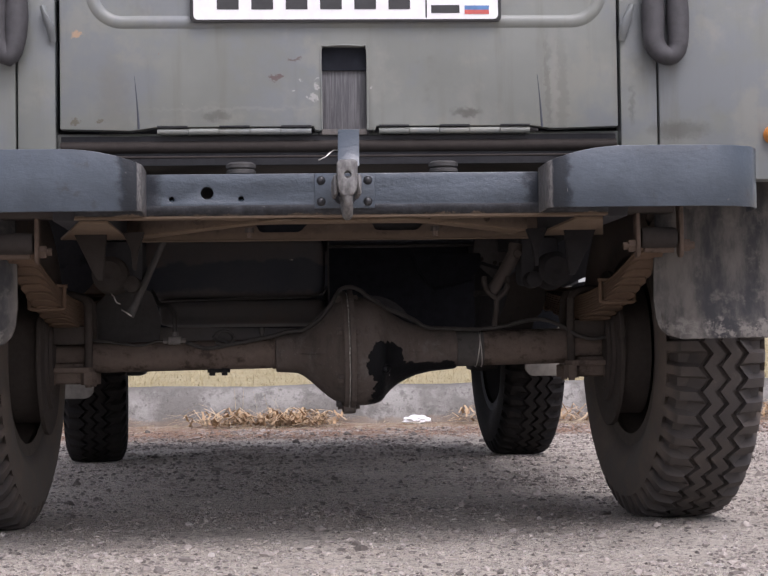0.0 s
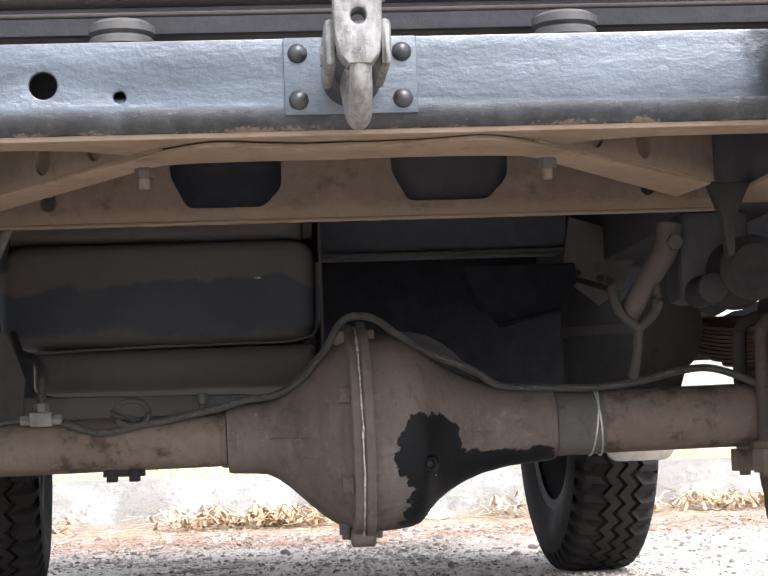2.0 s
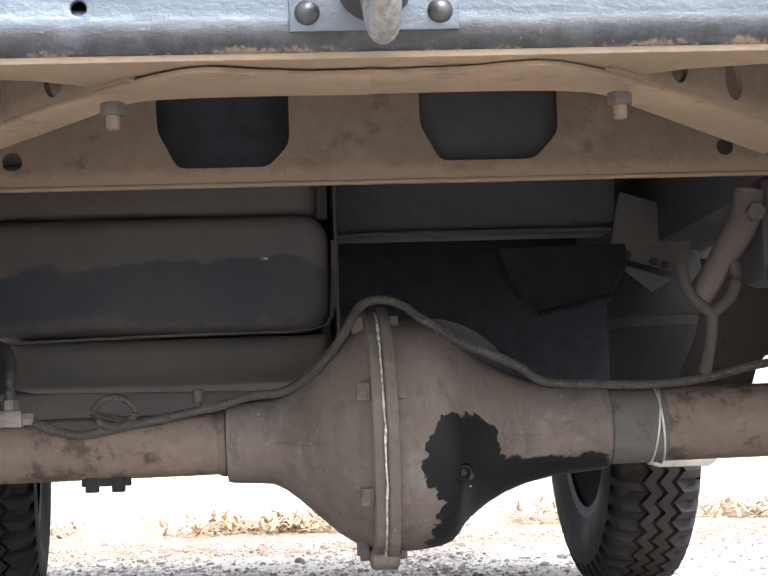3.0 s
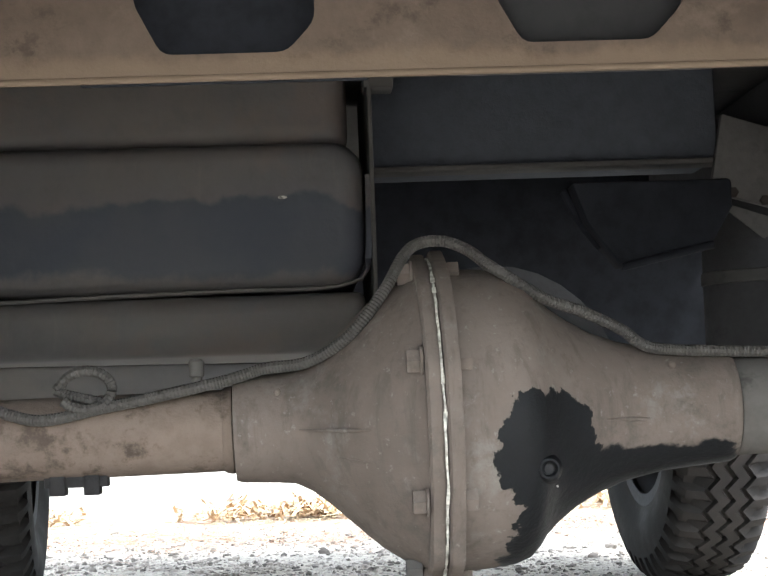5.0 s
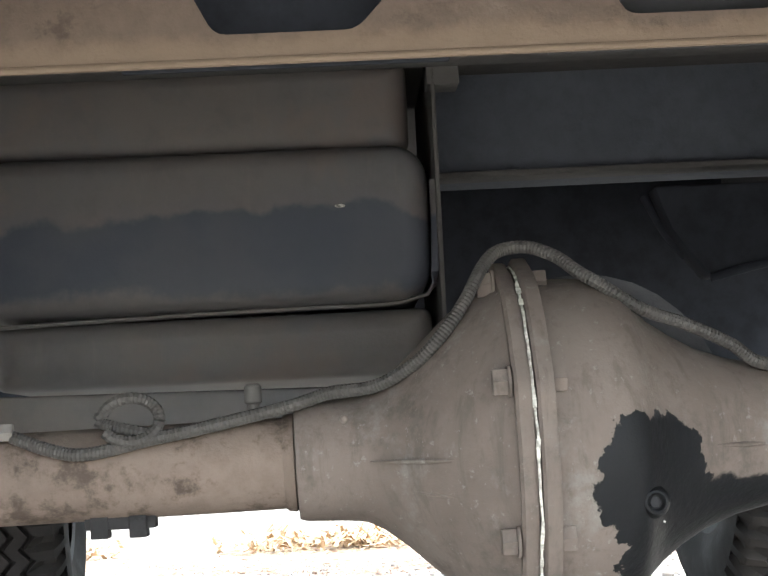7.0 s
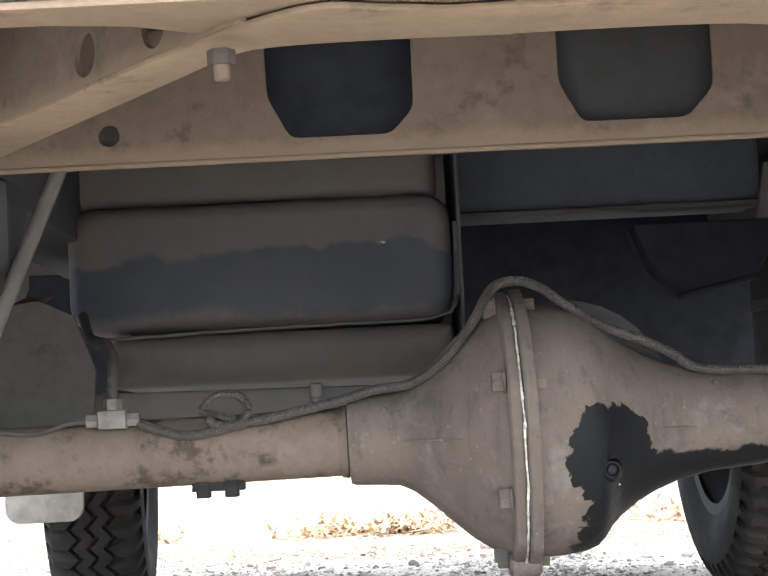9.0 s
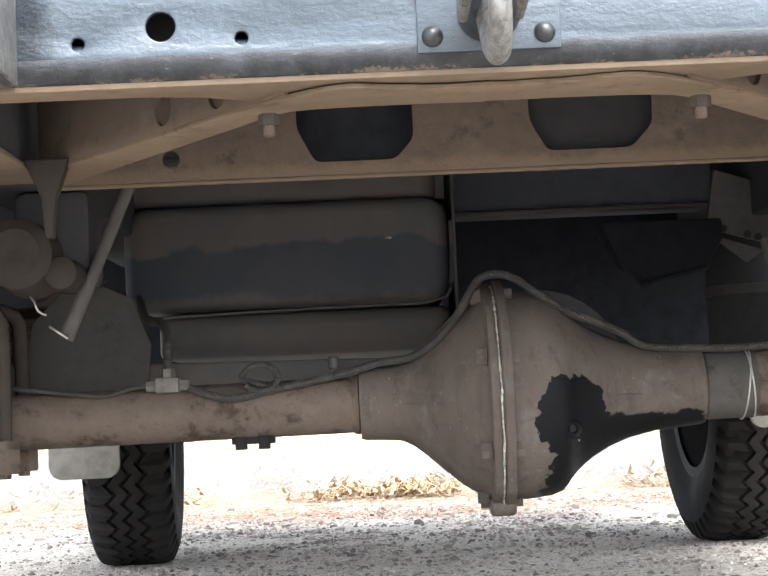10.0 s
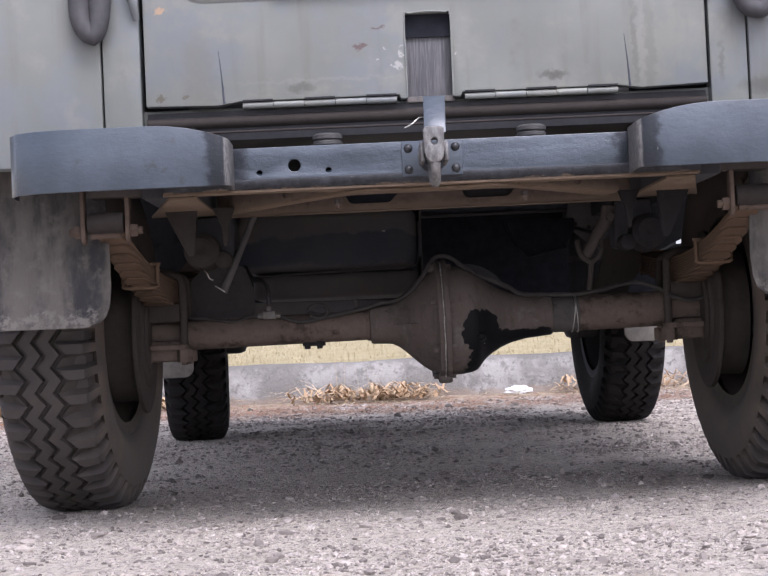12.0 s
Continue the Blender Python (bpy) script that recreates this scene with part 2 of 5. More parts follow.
def rubber(name, side, tread, dust=(0.115, 0.10, 0.088), spec=0.35, deep=1.0):
    """Tyre rubber: dry dust clings to the side walls, the tread is rubbed cleaner; side, tread: how much."""
    m = Nodes(name, spec=spec)
    own = m.t.nodes.new("ShaderNodeTexCoord").outputs["Object"]
    n1, fine = m.noise(11, 6, 0.7), m.noise(120, 5, 0.75)
    wall = m.ramp(m.math('ABSOLUTE', m.xyz(own)[0]), 0.086, 0.099)
    amount = m.math('MULTIPLY', m.ramp(n1, 0.32, 0.7, 0.45, 1.0), m.math('ADD', m.math('MULTIPLY', wall, side - tread), tread))
    c = m.mix(amount, [v * deep for v in (0.020, 0.020, 0.022)], dust)
    c = m.mix(m.ramp(fine, 0.60, 0.72, 0, 0.35 * deep), c, [v * 1.3 for v in dust])
    return m.done(c, m.noise(160, 4, 0.7), 0.3, 0.0012, m.ramp(n1, 0.3, 0.7, 0.62, 0.9))


def flap_rubber():
    """Black rubber under dried splashes that ran down and were wiped off in places."""
    m = Nodes("mudflap_rubber", spec=0.3)
    run = m.noise(1.0, 6, 0.65, m.scaled(14, 14, 4))
    c = m.mix(m.ramp(run, 0.36, 0.62), (0.034, 0.034, 0.036), (0.118, 0.108, 0.096))
    c = m.mix(m.ramp(m.noise(30, 6, 0.7), 0.5, 0.7, 0, 0.5), c, (0.165, 0.150, 0.130))
    low = m.math('ADD', m.xyz()[2], m.math('MULTIPLY', m.noise(22, 5, 0.7), 0.05))
    c = m.mix(m.math('MULTIPLY', m.ramp(low, 0.445, 0.425), m.ramp(m.noise(45, 5, 0.75), 0.45, 0.6)), c, (0.165, 0.152, 0.137))
    return m.done(c, run, 0.4, 0.006, 0.8)


def plain(name, color, rough=0.6, metal=0.0, vary=0.3, scale=40.0, bump=0.2, spec=0.5):
    m = Nodes(name, rough, metal, spec=spec)
    c = m.mix(m.ramp(m.noise(scale, 5, 0.65), 0.35, 0.7), color, [v * (1 - vary) for v in color])
    return m.done(c, m.noise(scale * 3, 4), bump, 0.002)


def gravel_ground():
    m = Nodes("gravel", spec=0.15)
    big = m.noise(0.9, 5, 0.6)
    mid = m.noise(7, 6, 0.68)
    fine = m.noise(150, 6, 0.75)
    crumbs = m.noise(1.0, 6, 0.7, m.scaled(60, 45, 60))
    c = m.mix(m.ramp(big, 0.35, 0.65), (0.59, 0.535, 0.462), (0.69, 0.630, 0.548))
    c = m.mix(m.ramp(mid, 0.45, 0.7, 0, 0.6), c, (0.65, 0.565, 0.49))
    c = m.mix(m.ramp(m.noise(3.2, 6, 0.7), 0.5, 0.66, 0, 0.6), c, (0.46, 0.400, 0.335))
    c = m.mix(m.ramp(crumbs, 0.50, 0.58, 0, 0.75), c, (0.33, 0.292, 0.248))
    c = m.mix(m.ramp(fine, 0.50, 0.66, 0, 0.50), c, (0.22, 0.186, 0.162))
    c = m.mix(m.ramp(m.noise(42, 5, 0.72), 0.57, 0.64, 0, 0.7), c, (0.76, 0.69, 0.62))
    c = m.mix(m.ramp(m.noise(36, 5, 0.75), 0.60, 0.66, 0, 0.75), c, (0.17, 0.142, 0.122))
    y = m.xyz()[1]
    yy = m.math('ADD', y, m.math('MULTIPLY', m.math('SUBTRACT', m.noise(1.6, 5, 0.7), 0.5), 1.6))
    soil = m.math('MULTIPLY', m.ramp(yy, 3.6, 4.2), m.ramp(yy, 5.7, 5.3))
    c = m.mix(m.math('MULTIPLY', soil, m.ramp(m.noise(14, 6, 0.7), 0.38, 0.60, 0.30, 0.95)), c, (0.26, 0.150, 0.096))
    far = m.ramp(y, 5.45, 5.55)
    grass = m.mix(m.ramp(m.noise(4, 6, 0.7), 0.35, 0.65), (0.46, 0.40, 0.25), (0.41, 0.35, 0.205))
    c = m.mix(far, c, grass)
    h = m.math('ADD', crumbs, m.math('MULTIPLY', fine, 0.5))
    return m.done(c, h, 0.9, 0.018, 0.95)


def stone_mat():
    m = Nodes("loose_stone", spec=0.2)
    i = m.island()
    c = m.mix(m.ramp(i, 0.0, 0.8), (0.120, 0.106, 0.096), (0.45, 0.40, 0.358))
    c = m.mix(m.ramp(i, 0.94, 0.98), c, (0.46, 0.42, 0.385))
    c = m.mix(m.ramp(m.noise(200, 4), 0.4, 0.7, 0, 0.4), c, (0.22, 0.19, 0.168))
    return m.done(c, m.noise(300, 3), 0.4, 0.001, 0.92)


def kerb_mat():
    """Old concrete whose whitewash has flaked off in patches and is splashed with soil at its foot."""
    m = Nodes("whitewashed_concrete", spec=0.2)
    c = m.mix(m.ramp(m.noise(2.6, 6, 0.7), 0.40, 0.58), (0.34, 0.33, 0.31), (0.20, 0.192, 0.178))
    c = m.mix(m.ramp(m.noise(11, 7, 0.78), 0.49, 0.62, 0, 0.8), c, (0.16, 0.155, 0.145))
    c = m.mix(m.ramp(m.noise(38, 5, 0.7), 0.56, 0.66, 0, 0.7), c, (0.11, 0.105, 0.097))
    z = m.math('ADD', m.xyz()[2], m.math('MULTIPLY', m.noise(9, 6, 0.7), 0.10))
    c = m.mix(m.ramp(z, 0.215, 0.235, 0, 0.6), c, (0.15, 0.142, 0.128))
    c = m.mix(m.ramp(z, 0.085, 0.065, 0, 0.6), c, (0.26, 0.20, 0.15))
    return m.done(c, m.noise(40, 6, 0.7), 0.6, 0.012, 0.9)


def straw_mat(name, a, b):
    m = Nodes(name, spec=0.2)
    return m.done(m.mix(m.island(), a, b), None, rough=0.85)


def edge_paint():
    """Blue-black enamel worn down to black in a ragged band, stone-chipped in clusters, dust creeping up from below."""
    m = Nodes("black_worn_paint", coat=0.25, spec=0.3)
    m.b.inputs["Coat Roughness"].default_value = 0.25
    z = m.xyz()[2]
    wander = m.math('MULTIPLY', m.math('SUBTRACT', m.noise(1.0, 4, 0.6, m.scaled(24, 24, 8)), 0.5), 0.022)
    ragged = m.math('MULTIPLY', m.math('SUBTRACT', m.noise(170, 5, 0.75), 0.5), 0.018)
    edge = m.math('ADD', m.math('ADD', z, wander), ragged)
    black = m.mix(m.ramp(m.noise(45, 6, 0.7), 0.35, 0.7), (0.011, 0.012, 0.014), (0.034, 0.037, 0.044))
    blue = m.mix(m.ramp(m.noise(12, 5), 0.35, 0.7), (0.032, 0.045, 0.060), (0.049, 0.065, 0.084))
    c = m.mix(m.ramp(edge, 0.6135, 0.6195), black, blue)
    chips = m.noise(1.0, 6, 0.75, m.scaled(150, 240, 240))
    clusters = m.ramp(m.noise(18, 4, 0.6), 0.42, 0.62)
    c = m.mix(m.math('MULTIPLY', clusters, m.ramp(chips, 0.62, 0.68, 0, 0.7)), c, (0.19, 0.18, 0.17))
    c = m.mix(m.ramp(edge, 0.5975, 0.5940, 0, 0.9), c, (0.150, 0.112, 0.081))
    h = m.math('ADD', chips, m.noise(1.0, 5, 0.55, m.scaled(85, 110, 150), dist=0.2))
    return m.done(c, h, 0.45, 0.0024, m.ramp(edge, 0.598, 0.612, 0.75, 0.42))


def pressed_steel():
    """Dust-brown pressing with pale dust caked along its foot in a ragged band."""
    m = Nodes("dusty_pressing", spec=0.12)
    n1, n2 = m.noise(9, 6, 0.65), m.noise(70, 5, 0.7)
    c = m.mix(m.ramp(n1, 0.3, 0.72), (0.096, 0.074, 0.060), (0.116, 0.090, 0.073))
    c = m.mix(m.ramp(m.noise(22, 6, 0.72), 0.54, 0.66), c, (0.070, 0.053, 0.043))
    c = m.mix(m.ramp(m.noise(14, 6, 0.7), 0.58, 0.70, 0, 0.6), c, (0.140, 0.112, 0.092))
    c = m.mix(m.ramp(n2, 0.35, 0.75, 0.0, 0.35), c, (0.058, 0.044, 0.036))
    z = m.math('ADD', m.xyz()[2], m.math('MULTIPLY', m.math('SUBTRACT', m.noise(26, 6, 0.7), 0.5), 0.030))
    c = m.mix(m.ramp(z, 0.602, 0.590, 0, 0.8), c, (0.150, 0.114, 0.084))
    return m.done(c, n2, 0.35, 0.003, m.ramp(n1, 0.3, 0.7, 0.75, 0.92))


def scratched():
    """Grey plate rubbed by the latch in fine upright scratches."""
    m = Nodes("scratched_plate", spec=0.4)
    n = m.noise(1.0, 6, 0.7, m.scaled(420, 420, 14))
    c = m.mix(m.ramp(n, 0.4, 0.65), (0.070, 0.070, 0.074), (0.145, 0.141, 0.147))
    return m.done(c, n, 0.2, 0.001, 0.5)


def worn_steel():
    """Pitted forging, rubbed bright along the pull, brown in the pits."""
    m = Nodes("worn_bare_steel", metal=0.2, spec=0.4)
    rub = m.noise(1.0, 6, 0.7, m.scaled(120, 90, 60))
    pit = m.noise(210, 5, 0.75)
    c = m.mix(m.ramp(rub, 0.35, 0.65), (0.100, 0.097, 0.094), (0.21, 0.205, 0.197))
    c = m.mix(m.ramp(pit, 0.55, 0.68, 0, 0.7), c, (0.055, 0.049, 0.045))
    c = m.mix(m.ramp(m.noise(40, 5, 0.7), 0.56, 0.68, 0, 0.3), c, (0.11, 0.088, 0.072))
    return m.done(c, m.math('ADD', rub, pit), 0.5, 0.002, m.ramp(pit, 0.3, 0.7, 0.42, 0.7))


PAINT = body_paint()
CHASSIS = chassis_paint()
CORNER = chassis_paint("blue_black_paint_rubbed", 0.372)
DUST = dusty("dusty_steel", (0.099, 0.074, 0.059), (0.072, 0.053, 0.042), 0.54)
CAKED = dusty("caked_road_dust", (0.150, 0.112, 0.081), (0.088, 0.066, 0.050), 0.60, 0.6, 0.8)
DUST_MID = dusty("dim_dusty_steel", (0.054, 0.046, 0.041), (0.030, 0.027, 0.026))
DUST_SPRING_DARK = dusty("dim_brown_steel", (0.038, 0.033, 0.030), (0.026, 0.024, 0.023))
DUST_TUBE = dusty("dusty_axle_tube", (0.124, 0.098, 0.082), (0.058, 0.044, 0.036), 0.53, 0.6)
DUST_DARK = dusty("dark_underbody", (0.069, 0.066, 0.064), (0.048, 0.047, 0.047), 0.6)
# bluish dark tone that puts the floor beam's shade into its colour
SHADE_NAVY = dusty("shade_navy", (0.068, 0.074, 0.087), (0.056, 0.061, 0.073), 0.6)
# puts shade into the colour of rails, wheelhouses, silencer and front rims
SHADE_GREY = dusty("shade_grey", (0.045, 0.045, 0.048), (0.033, 0.034, 0.038), 0.6)
# near-black that puts deep shade into the colour, not a paint
VOID = plain("shade_black", (0.022, 0.024, 0.030), 0.9, bump=0.05, spec=0.1)
# deep shade of right-hand brackets, axle tabs and wheelhouse fronts, as colour
SHADE_DARK = dusty("shade_dark", (0.022, 0.021, 0.022), (0.014, 0.014, 0.015), 0.55)
# dusty sheet in a lighter copy, so the end plate looks lit
GREY_LIT = dusty("grey_lit_sheet", (0.098, 0.094, 0.092), (0.080, 0.077, 0.076), 0.6)
DUST_SPRING = dusty("dusty_spring_steel", (0.122, 0.083, 0.058), (0.058, 0.044, 0.035), 0.6)
IRON = housing_iron()
EDGE = edge_paint()
ENAMEL = plain("black_enamel", (0.020, 0.021, 0.024), 0.38)
PRESSED = pressed_steel()
BAND = dusty("cleaner_tube", (0.082, 0.077, 0.072), (0.05, 0.047, 0.044), 0.6)
STRAP = plain("padded_rubber", (0.060, 0.058, 0.061), 0.7)
SCRATCHED = scratched()
TANK = tank_steel()
TYRE = rubber("tyre_rubber", 0.95, 0.42, (0.138, 0.112, 0.091))
# darker copy of the tyre rubber, for front wheels in the car's shade
TYRE_SHADED = rubber("shaded_tyre_rubber", 0.14, 0.24, (0.086, 0.074, 0.064), 0.03, 0.6)
FLAP = flap_rubber()
FLAP_PALE = plain("pale_rubber", (0.225, 0.205, 0.178), 0.8)
HOSE = plain("hose_rubber", (0.047, 0.043, 0.040), 0.75, vary=0.45)
SEAL = plain("pale_sealant", (0.52, 0.50, 0.45), 0.7, vary=0.8, scale=170)
WIRE = plain("bright_wire", (0.62, 0.60, 0.56), 0.4, 0.7)
BARE = worn_steel()
ALLOY = plain("grey_fitting", (0.165, 0.152, 0.14), 0.6, 0.2, vary=0.5)
MOUNT = plain("dusty_mount_rubber", (0.062, 0.060, 0.058), 0.7, vary=0.5)
# near-black that puts the shade of slots and recesses into the colour
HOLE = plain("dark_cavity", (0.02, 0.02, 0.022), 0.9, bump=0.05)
WHITE = plain("plate_white", (0.78, 0.78, 0.78), 0.35, vary=0.08, bump=0.02)
INK = plain("plate_black", (0.03, 0.03, 0.03), 0.4, bump=0.02)
BLUE = plain("flag_blue", (0.10, 0.22, 0.45), 0.4, bump=0.02)
RED = plain("flag_red", (0.60, 0.12, 0.10), 0.4, bump=0.02)
ORANGE = plain("orange_lens", (0.75, 0.28, 0.05), 0.25)
CANVAS = plain("canvas", (0.16, 0.165, 0.13), 0.9)
GRAVEL = gravel_ground()
STONE = stone_mat()
KERB = kerb_mat()
GRASS = straw_mat("yellow_grass", (0.48, 0.42, 0.26), (0.40, 0.335, 0.20))
STRAW = straw_mat("pale_straw", (0.52, 0.45, 0.31), (0.38, 0.31, 0.195))
LITTER = straw_mat("dead_plant_litter", (0.36, 0.20, 0.12), (0.22, 0.13, 0.09))
LEAF = straw_mat("dry_maize_leaf", (0.52, 0.40, 0.26), (0.38, 0.25, 0.145))
FENCE = plain("grey_fence_metal", (0.23, 0.21, 0.17), 0.7)


# ---- mesh tools ----
def part(name, bm, material, parent=None, label="", sharp=38):
    """Links a bmesh as one mesh object under a thing or a part."""
    bmesh.ops.recalc_face_normals(bm, faces=bm.faces[:])
    lim = radians(sharp)
    for e in bm.edges:
        e.smooth = len(e.link_faces) == 2 and e.calc_face_angle(0.0) < lim
    for f in bm.faces:
        f.smooth = True
    me = bpy.data.meshes.new(name)
    bm.to_mesh(me)
    bm.free()
    me.materials.append(material)
    ob = new(name, me)
    ob.parent = parent
    return tagged(ob, label) if label else ob


def raw(name, verts, faces, material, parent=None, smooth=False):
    me = bpy.data.meshes.new(name)
    me.from_pydata(verts, [], faces)
    me.materials.append(material)
    if smooth:
        me.polygons.foreach_set("use_smooth", [True] * len(me.polygons))
    ob = new(name, me)
    ob.parent = parent
    return ob


def box(x0, x1, y0, y1, z0, z1, bevel=0.003, bm=None, segs=2):
    own = bm is None
    b = bmesh.new()
    m = Matrix.Translation(((x0 + x1) / 2, (y0 + y1) / 2, (z0 + z1) / 2)) @ Matrix.Diagonal((abs(x1 - x0), abs(y1 - y0), abs(z1 - z0), 1))
    bmesh.ops.create_cube(b, size=1, matrix=m)
    if bevel:
        bmesh.ops.bevel(b, geom=b.edges[:], offset=bevel, segments=segs, affect='EDGES', profile=0.5)
    return b if own else join(bm, b)


def join(bm, other, m=None):
    """Adds the mesh of other to bm."""
    if m is not None:
        bmesh.ops.transform(other, matrix=m, verts=other.verts[:])
    me = bpy.data.meshes.new("scrap")
    other.to_mesh(me)
    other.free()
    bm.from_mesh(me)
    bpy.data.meshes.remove(me)
    return bm


def moved(bm, m):
    bmesh.ops.transform(bm, matrix=m, verts=bm.verts[:])
    return bm


def prism(outline, m, depth, bevel=0.0, holes=()):
    """A plate: an outline in its own x, y with holes, thickened along its own z and set by the pose m."""
    bm = bmesh.new()
    edges = []
    for loop in (outline, *holes):
        vs = [bm.verts.new((x, y, 0)) for x, y in loop]
        edges += [bm.edges.new((vs[i], vs[(i + 1) % len(vs)])) for i in range(len(vs))]
    bmesh.ops.triangle_fill(bm, use_beauty=True, use_dissolve=False, edges=edges)
    made = bmesh.ops.extrude_face_region(bm, geom=bm.faces[:])
    bmesh.ops.translate(bm, vec=(0, 0, depth), verts=[g for g in made["geom"] if isinstance(g, bmesh.types.BMVert)])
    if bevel:
        rim = [e for e in bm.edges if len(e.link_faces) == 2 and e.calc_face_angle(0) > 0.9]
        bmesh.ops.bevel(bm, geom=rim, offset=bevel, segments=2, affect='EDGES', profile=0.5)
    return moved(bm, m)


def circle(cx, cy, r, n=20):
    return [(cx + r * math.cos(2 * math.pi * i / n), cy + r * math.sin(2 * math.pi * i / n)) for i in range(n)]


def rounded(x0, x1, y0, y1, r, n=6):
    """A rectangle's outline with rounded corners."""
    out = []
    for cx, cy, a in ((x1 - r, y1 - r, 0), (x0 + r, y1 - r, 90), (x0 + r, y0 + r, 180), (x1 - r, y0 + r, 270)):
        out += [(cx + r * math.cos(radians(a + 90 * i / n)), cy + r * math.sin(radians(a + 90 * i / n))) for i in range(n + 1)]
    return out


UP_FACE = Matrix(((1, 0, 0, 0), (0, 0, -1, 0), (0, 1, 0, 0), (0, 0, 0, 1)))  # own x, y to the world's x, z; thickness goes to -y


def upright(y):
    """Pose of a plate that stands across the car, its front face at y, thickened backwards."""
    return Matrix.Translation((0, y, 0)) @ UP_FACE


def revolve(profile, axis, center, segs=32, wob=0.0):
    """A body of revolution: profile rows (place along the axis, radius)."""
    verts, faces = [], []
    for k, (p, r) in enumerate(profile):
        for i in range(segs):
            a = 2 * math.pi * i / segs
            rr = r * (1 + wob * (noise.noise((p * 40, math.cos(a) * 2, math.sin(a) * 2))))
            c, s = rr * math.cos(a), rr * math.sin(a)
            v = {"x": (p, c, s), "y": (c, p, s), "z": (c, s, p)}[axis]
            verts.append(v)
    n = len(profile)
    for k in range(n - 1):
        for i in range(segs):
            j = (i + 1) % segs
            faces.append((k * segs + i, k * segs + j, (k + 1) * segs + j, (k + 1) * segs + i))
    faces.append(tuple(range(segs)))
    faces.append(tuple((n - 1) * segs + i for i in range(segs)))
    bm = bmesh.new()
    vs = [bm.verts.new(v) for v in verts]
    for f in faces:
        bm.faces.new([vs[i] for i in f])
    return moved(bm, Matrix.Translation(center))


def spline(pts, step):
    """Points along a smooth line through pts, about step apart."""
    pts = [Vector(p) for p in pts]
    pts = [2 * pts[0] - pts[1]] + pts + [2 * pts[-1] - pts[-2]]
    out = []
    for a, b, c, d in zip(pts, pts[1:], pts[2:], pts[3:]):
        n = max(2, round((c - b).length / step))
        for i in range(n):
            t = i / n
            out.append(0.5 * (2 * b + (c - a) * t + (2 * a - 5 * b + 4 * c - d) * t * t + (3 * b - a - 3 * c + d) * t ** 3))
    return out + [pts[-2]]


def pipe(pts, r, segs=10, step=0.012, ribs=0.0, flat=1.0):
    """A bent pipe or hose; r may be one radius or one for each point given; ribs: depth of a corrugation at each step."""
    line = spline(pts, step)
    n = len(line)
    bm = bmesh.new()
    rings, up = [], Vector((0.13, 0.2, 0.97)).normalized()
    for i, p in enumerate(line):
        d = (line[min(i + 1, n - 1)] - line[max(i - 1, 0)]).normalized()
        side = d.cross(up)
        side = (side if side.length > 0.05 else d.cross(Vector((1, 0, 0)))).normalized()
        nor = side.cross(d).normalized()
        rr = r if isinstance(r, (int, float)) else float(np.interp(i / (n - 1), np.linspace(0, 1, len(r)), r))
        rr += ribs * (i % 2)
        rings.append([bm.verts.new(p + rr * (math.cos(2 * math.pi * k / segs) * side + flat * math.sin(2 * math.pi * k / segs) * nor)) for k in range(segs)])
    for a, b in zip(rings, rings[1:]):
        for k in range(segs):
            bm.faces.new((a[k], a[(k + 1) % segs], b[(k + 1) % segs], b[k]))
    bm.faces.new(rings[0])
    bm.faces.new(rings[-1])
    return bm


def cyl(axis, c, r, half, segs=24, bevel=0.003):
    return revolve([(-half, r - bevel), (-half + bevel, r), (half - bevel, r), (half, r - bevel)], axis, c, segs)


def hexagon(axis, c, r, half):
    return revolve([(-half, r * 0.95), (-half * 0.8, r), (half * 0.8, r), (half, r * 0.95)], axis, c, 6)


# ---- the ground and what lies round the car ----
def ground_height(x, y):
    if y > 5.44:
        return 0.13 + 0.05 * min(max(y - 5.6, 0), 9) + 0.008 * max(y - 13.5, 0)
    h = 0.010 * noise.noise((x * 1.3, y * 1.3, 0)) + 0.006 * noise.noise((x * 6, y * 6, 3)) + 0.0035 * noise.noise((x * 21, y * 21, 5))
    wheels = min((x - sx) ** 2 + (y - sy) ** 2 for sx in (-0.72, 0.72) for sy in (0, 2.40))
    return h * min(1, wheels * 4)


def make_ground():
    xs = [-2500, -400, -90, -30, -12, -6, -4] + [i * 0.08 for i in range(-38, -18)] + [i * 0.018 - 1.44 for i in range(161)] + [i * 0.08 for i in range(19, 39)] + [4, 6, 12, 30, 90, 400, 2500]
    ys = [-2500, -400, -90, -30, -12, -6, -3] + [-2 + i * 0.018 for i in range(173)] + [1.14 + i * 0.06 for i in range(71)] + [5.43, 5.45, 5.7, 6.0, 6.5, 7, 8.5, 10, 12, 14.5, 20, 40, 110, 400, 2500]
    verts = [(x, y, ground_height(x, y) if abs(x) < 100 and y < 130 else (-0.02 if y < 5.44 else 1.3)) for y in ys for x in xs]
    w = len(xs)
    faces = [(j * w + i, j * w + i + 1, (j + 1) * w + i + 1, (j + 1) * w + i) for j in range(len(ys) - 1) for i in range(w - 1)]
    ob = raw("ground", verts, faces, GRAVEL, smooth=True)
    return tagged(ob, "grey crushed gravel yard running up to yellow dry grass", "ground", kind="structure")


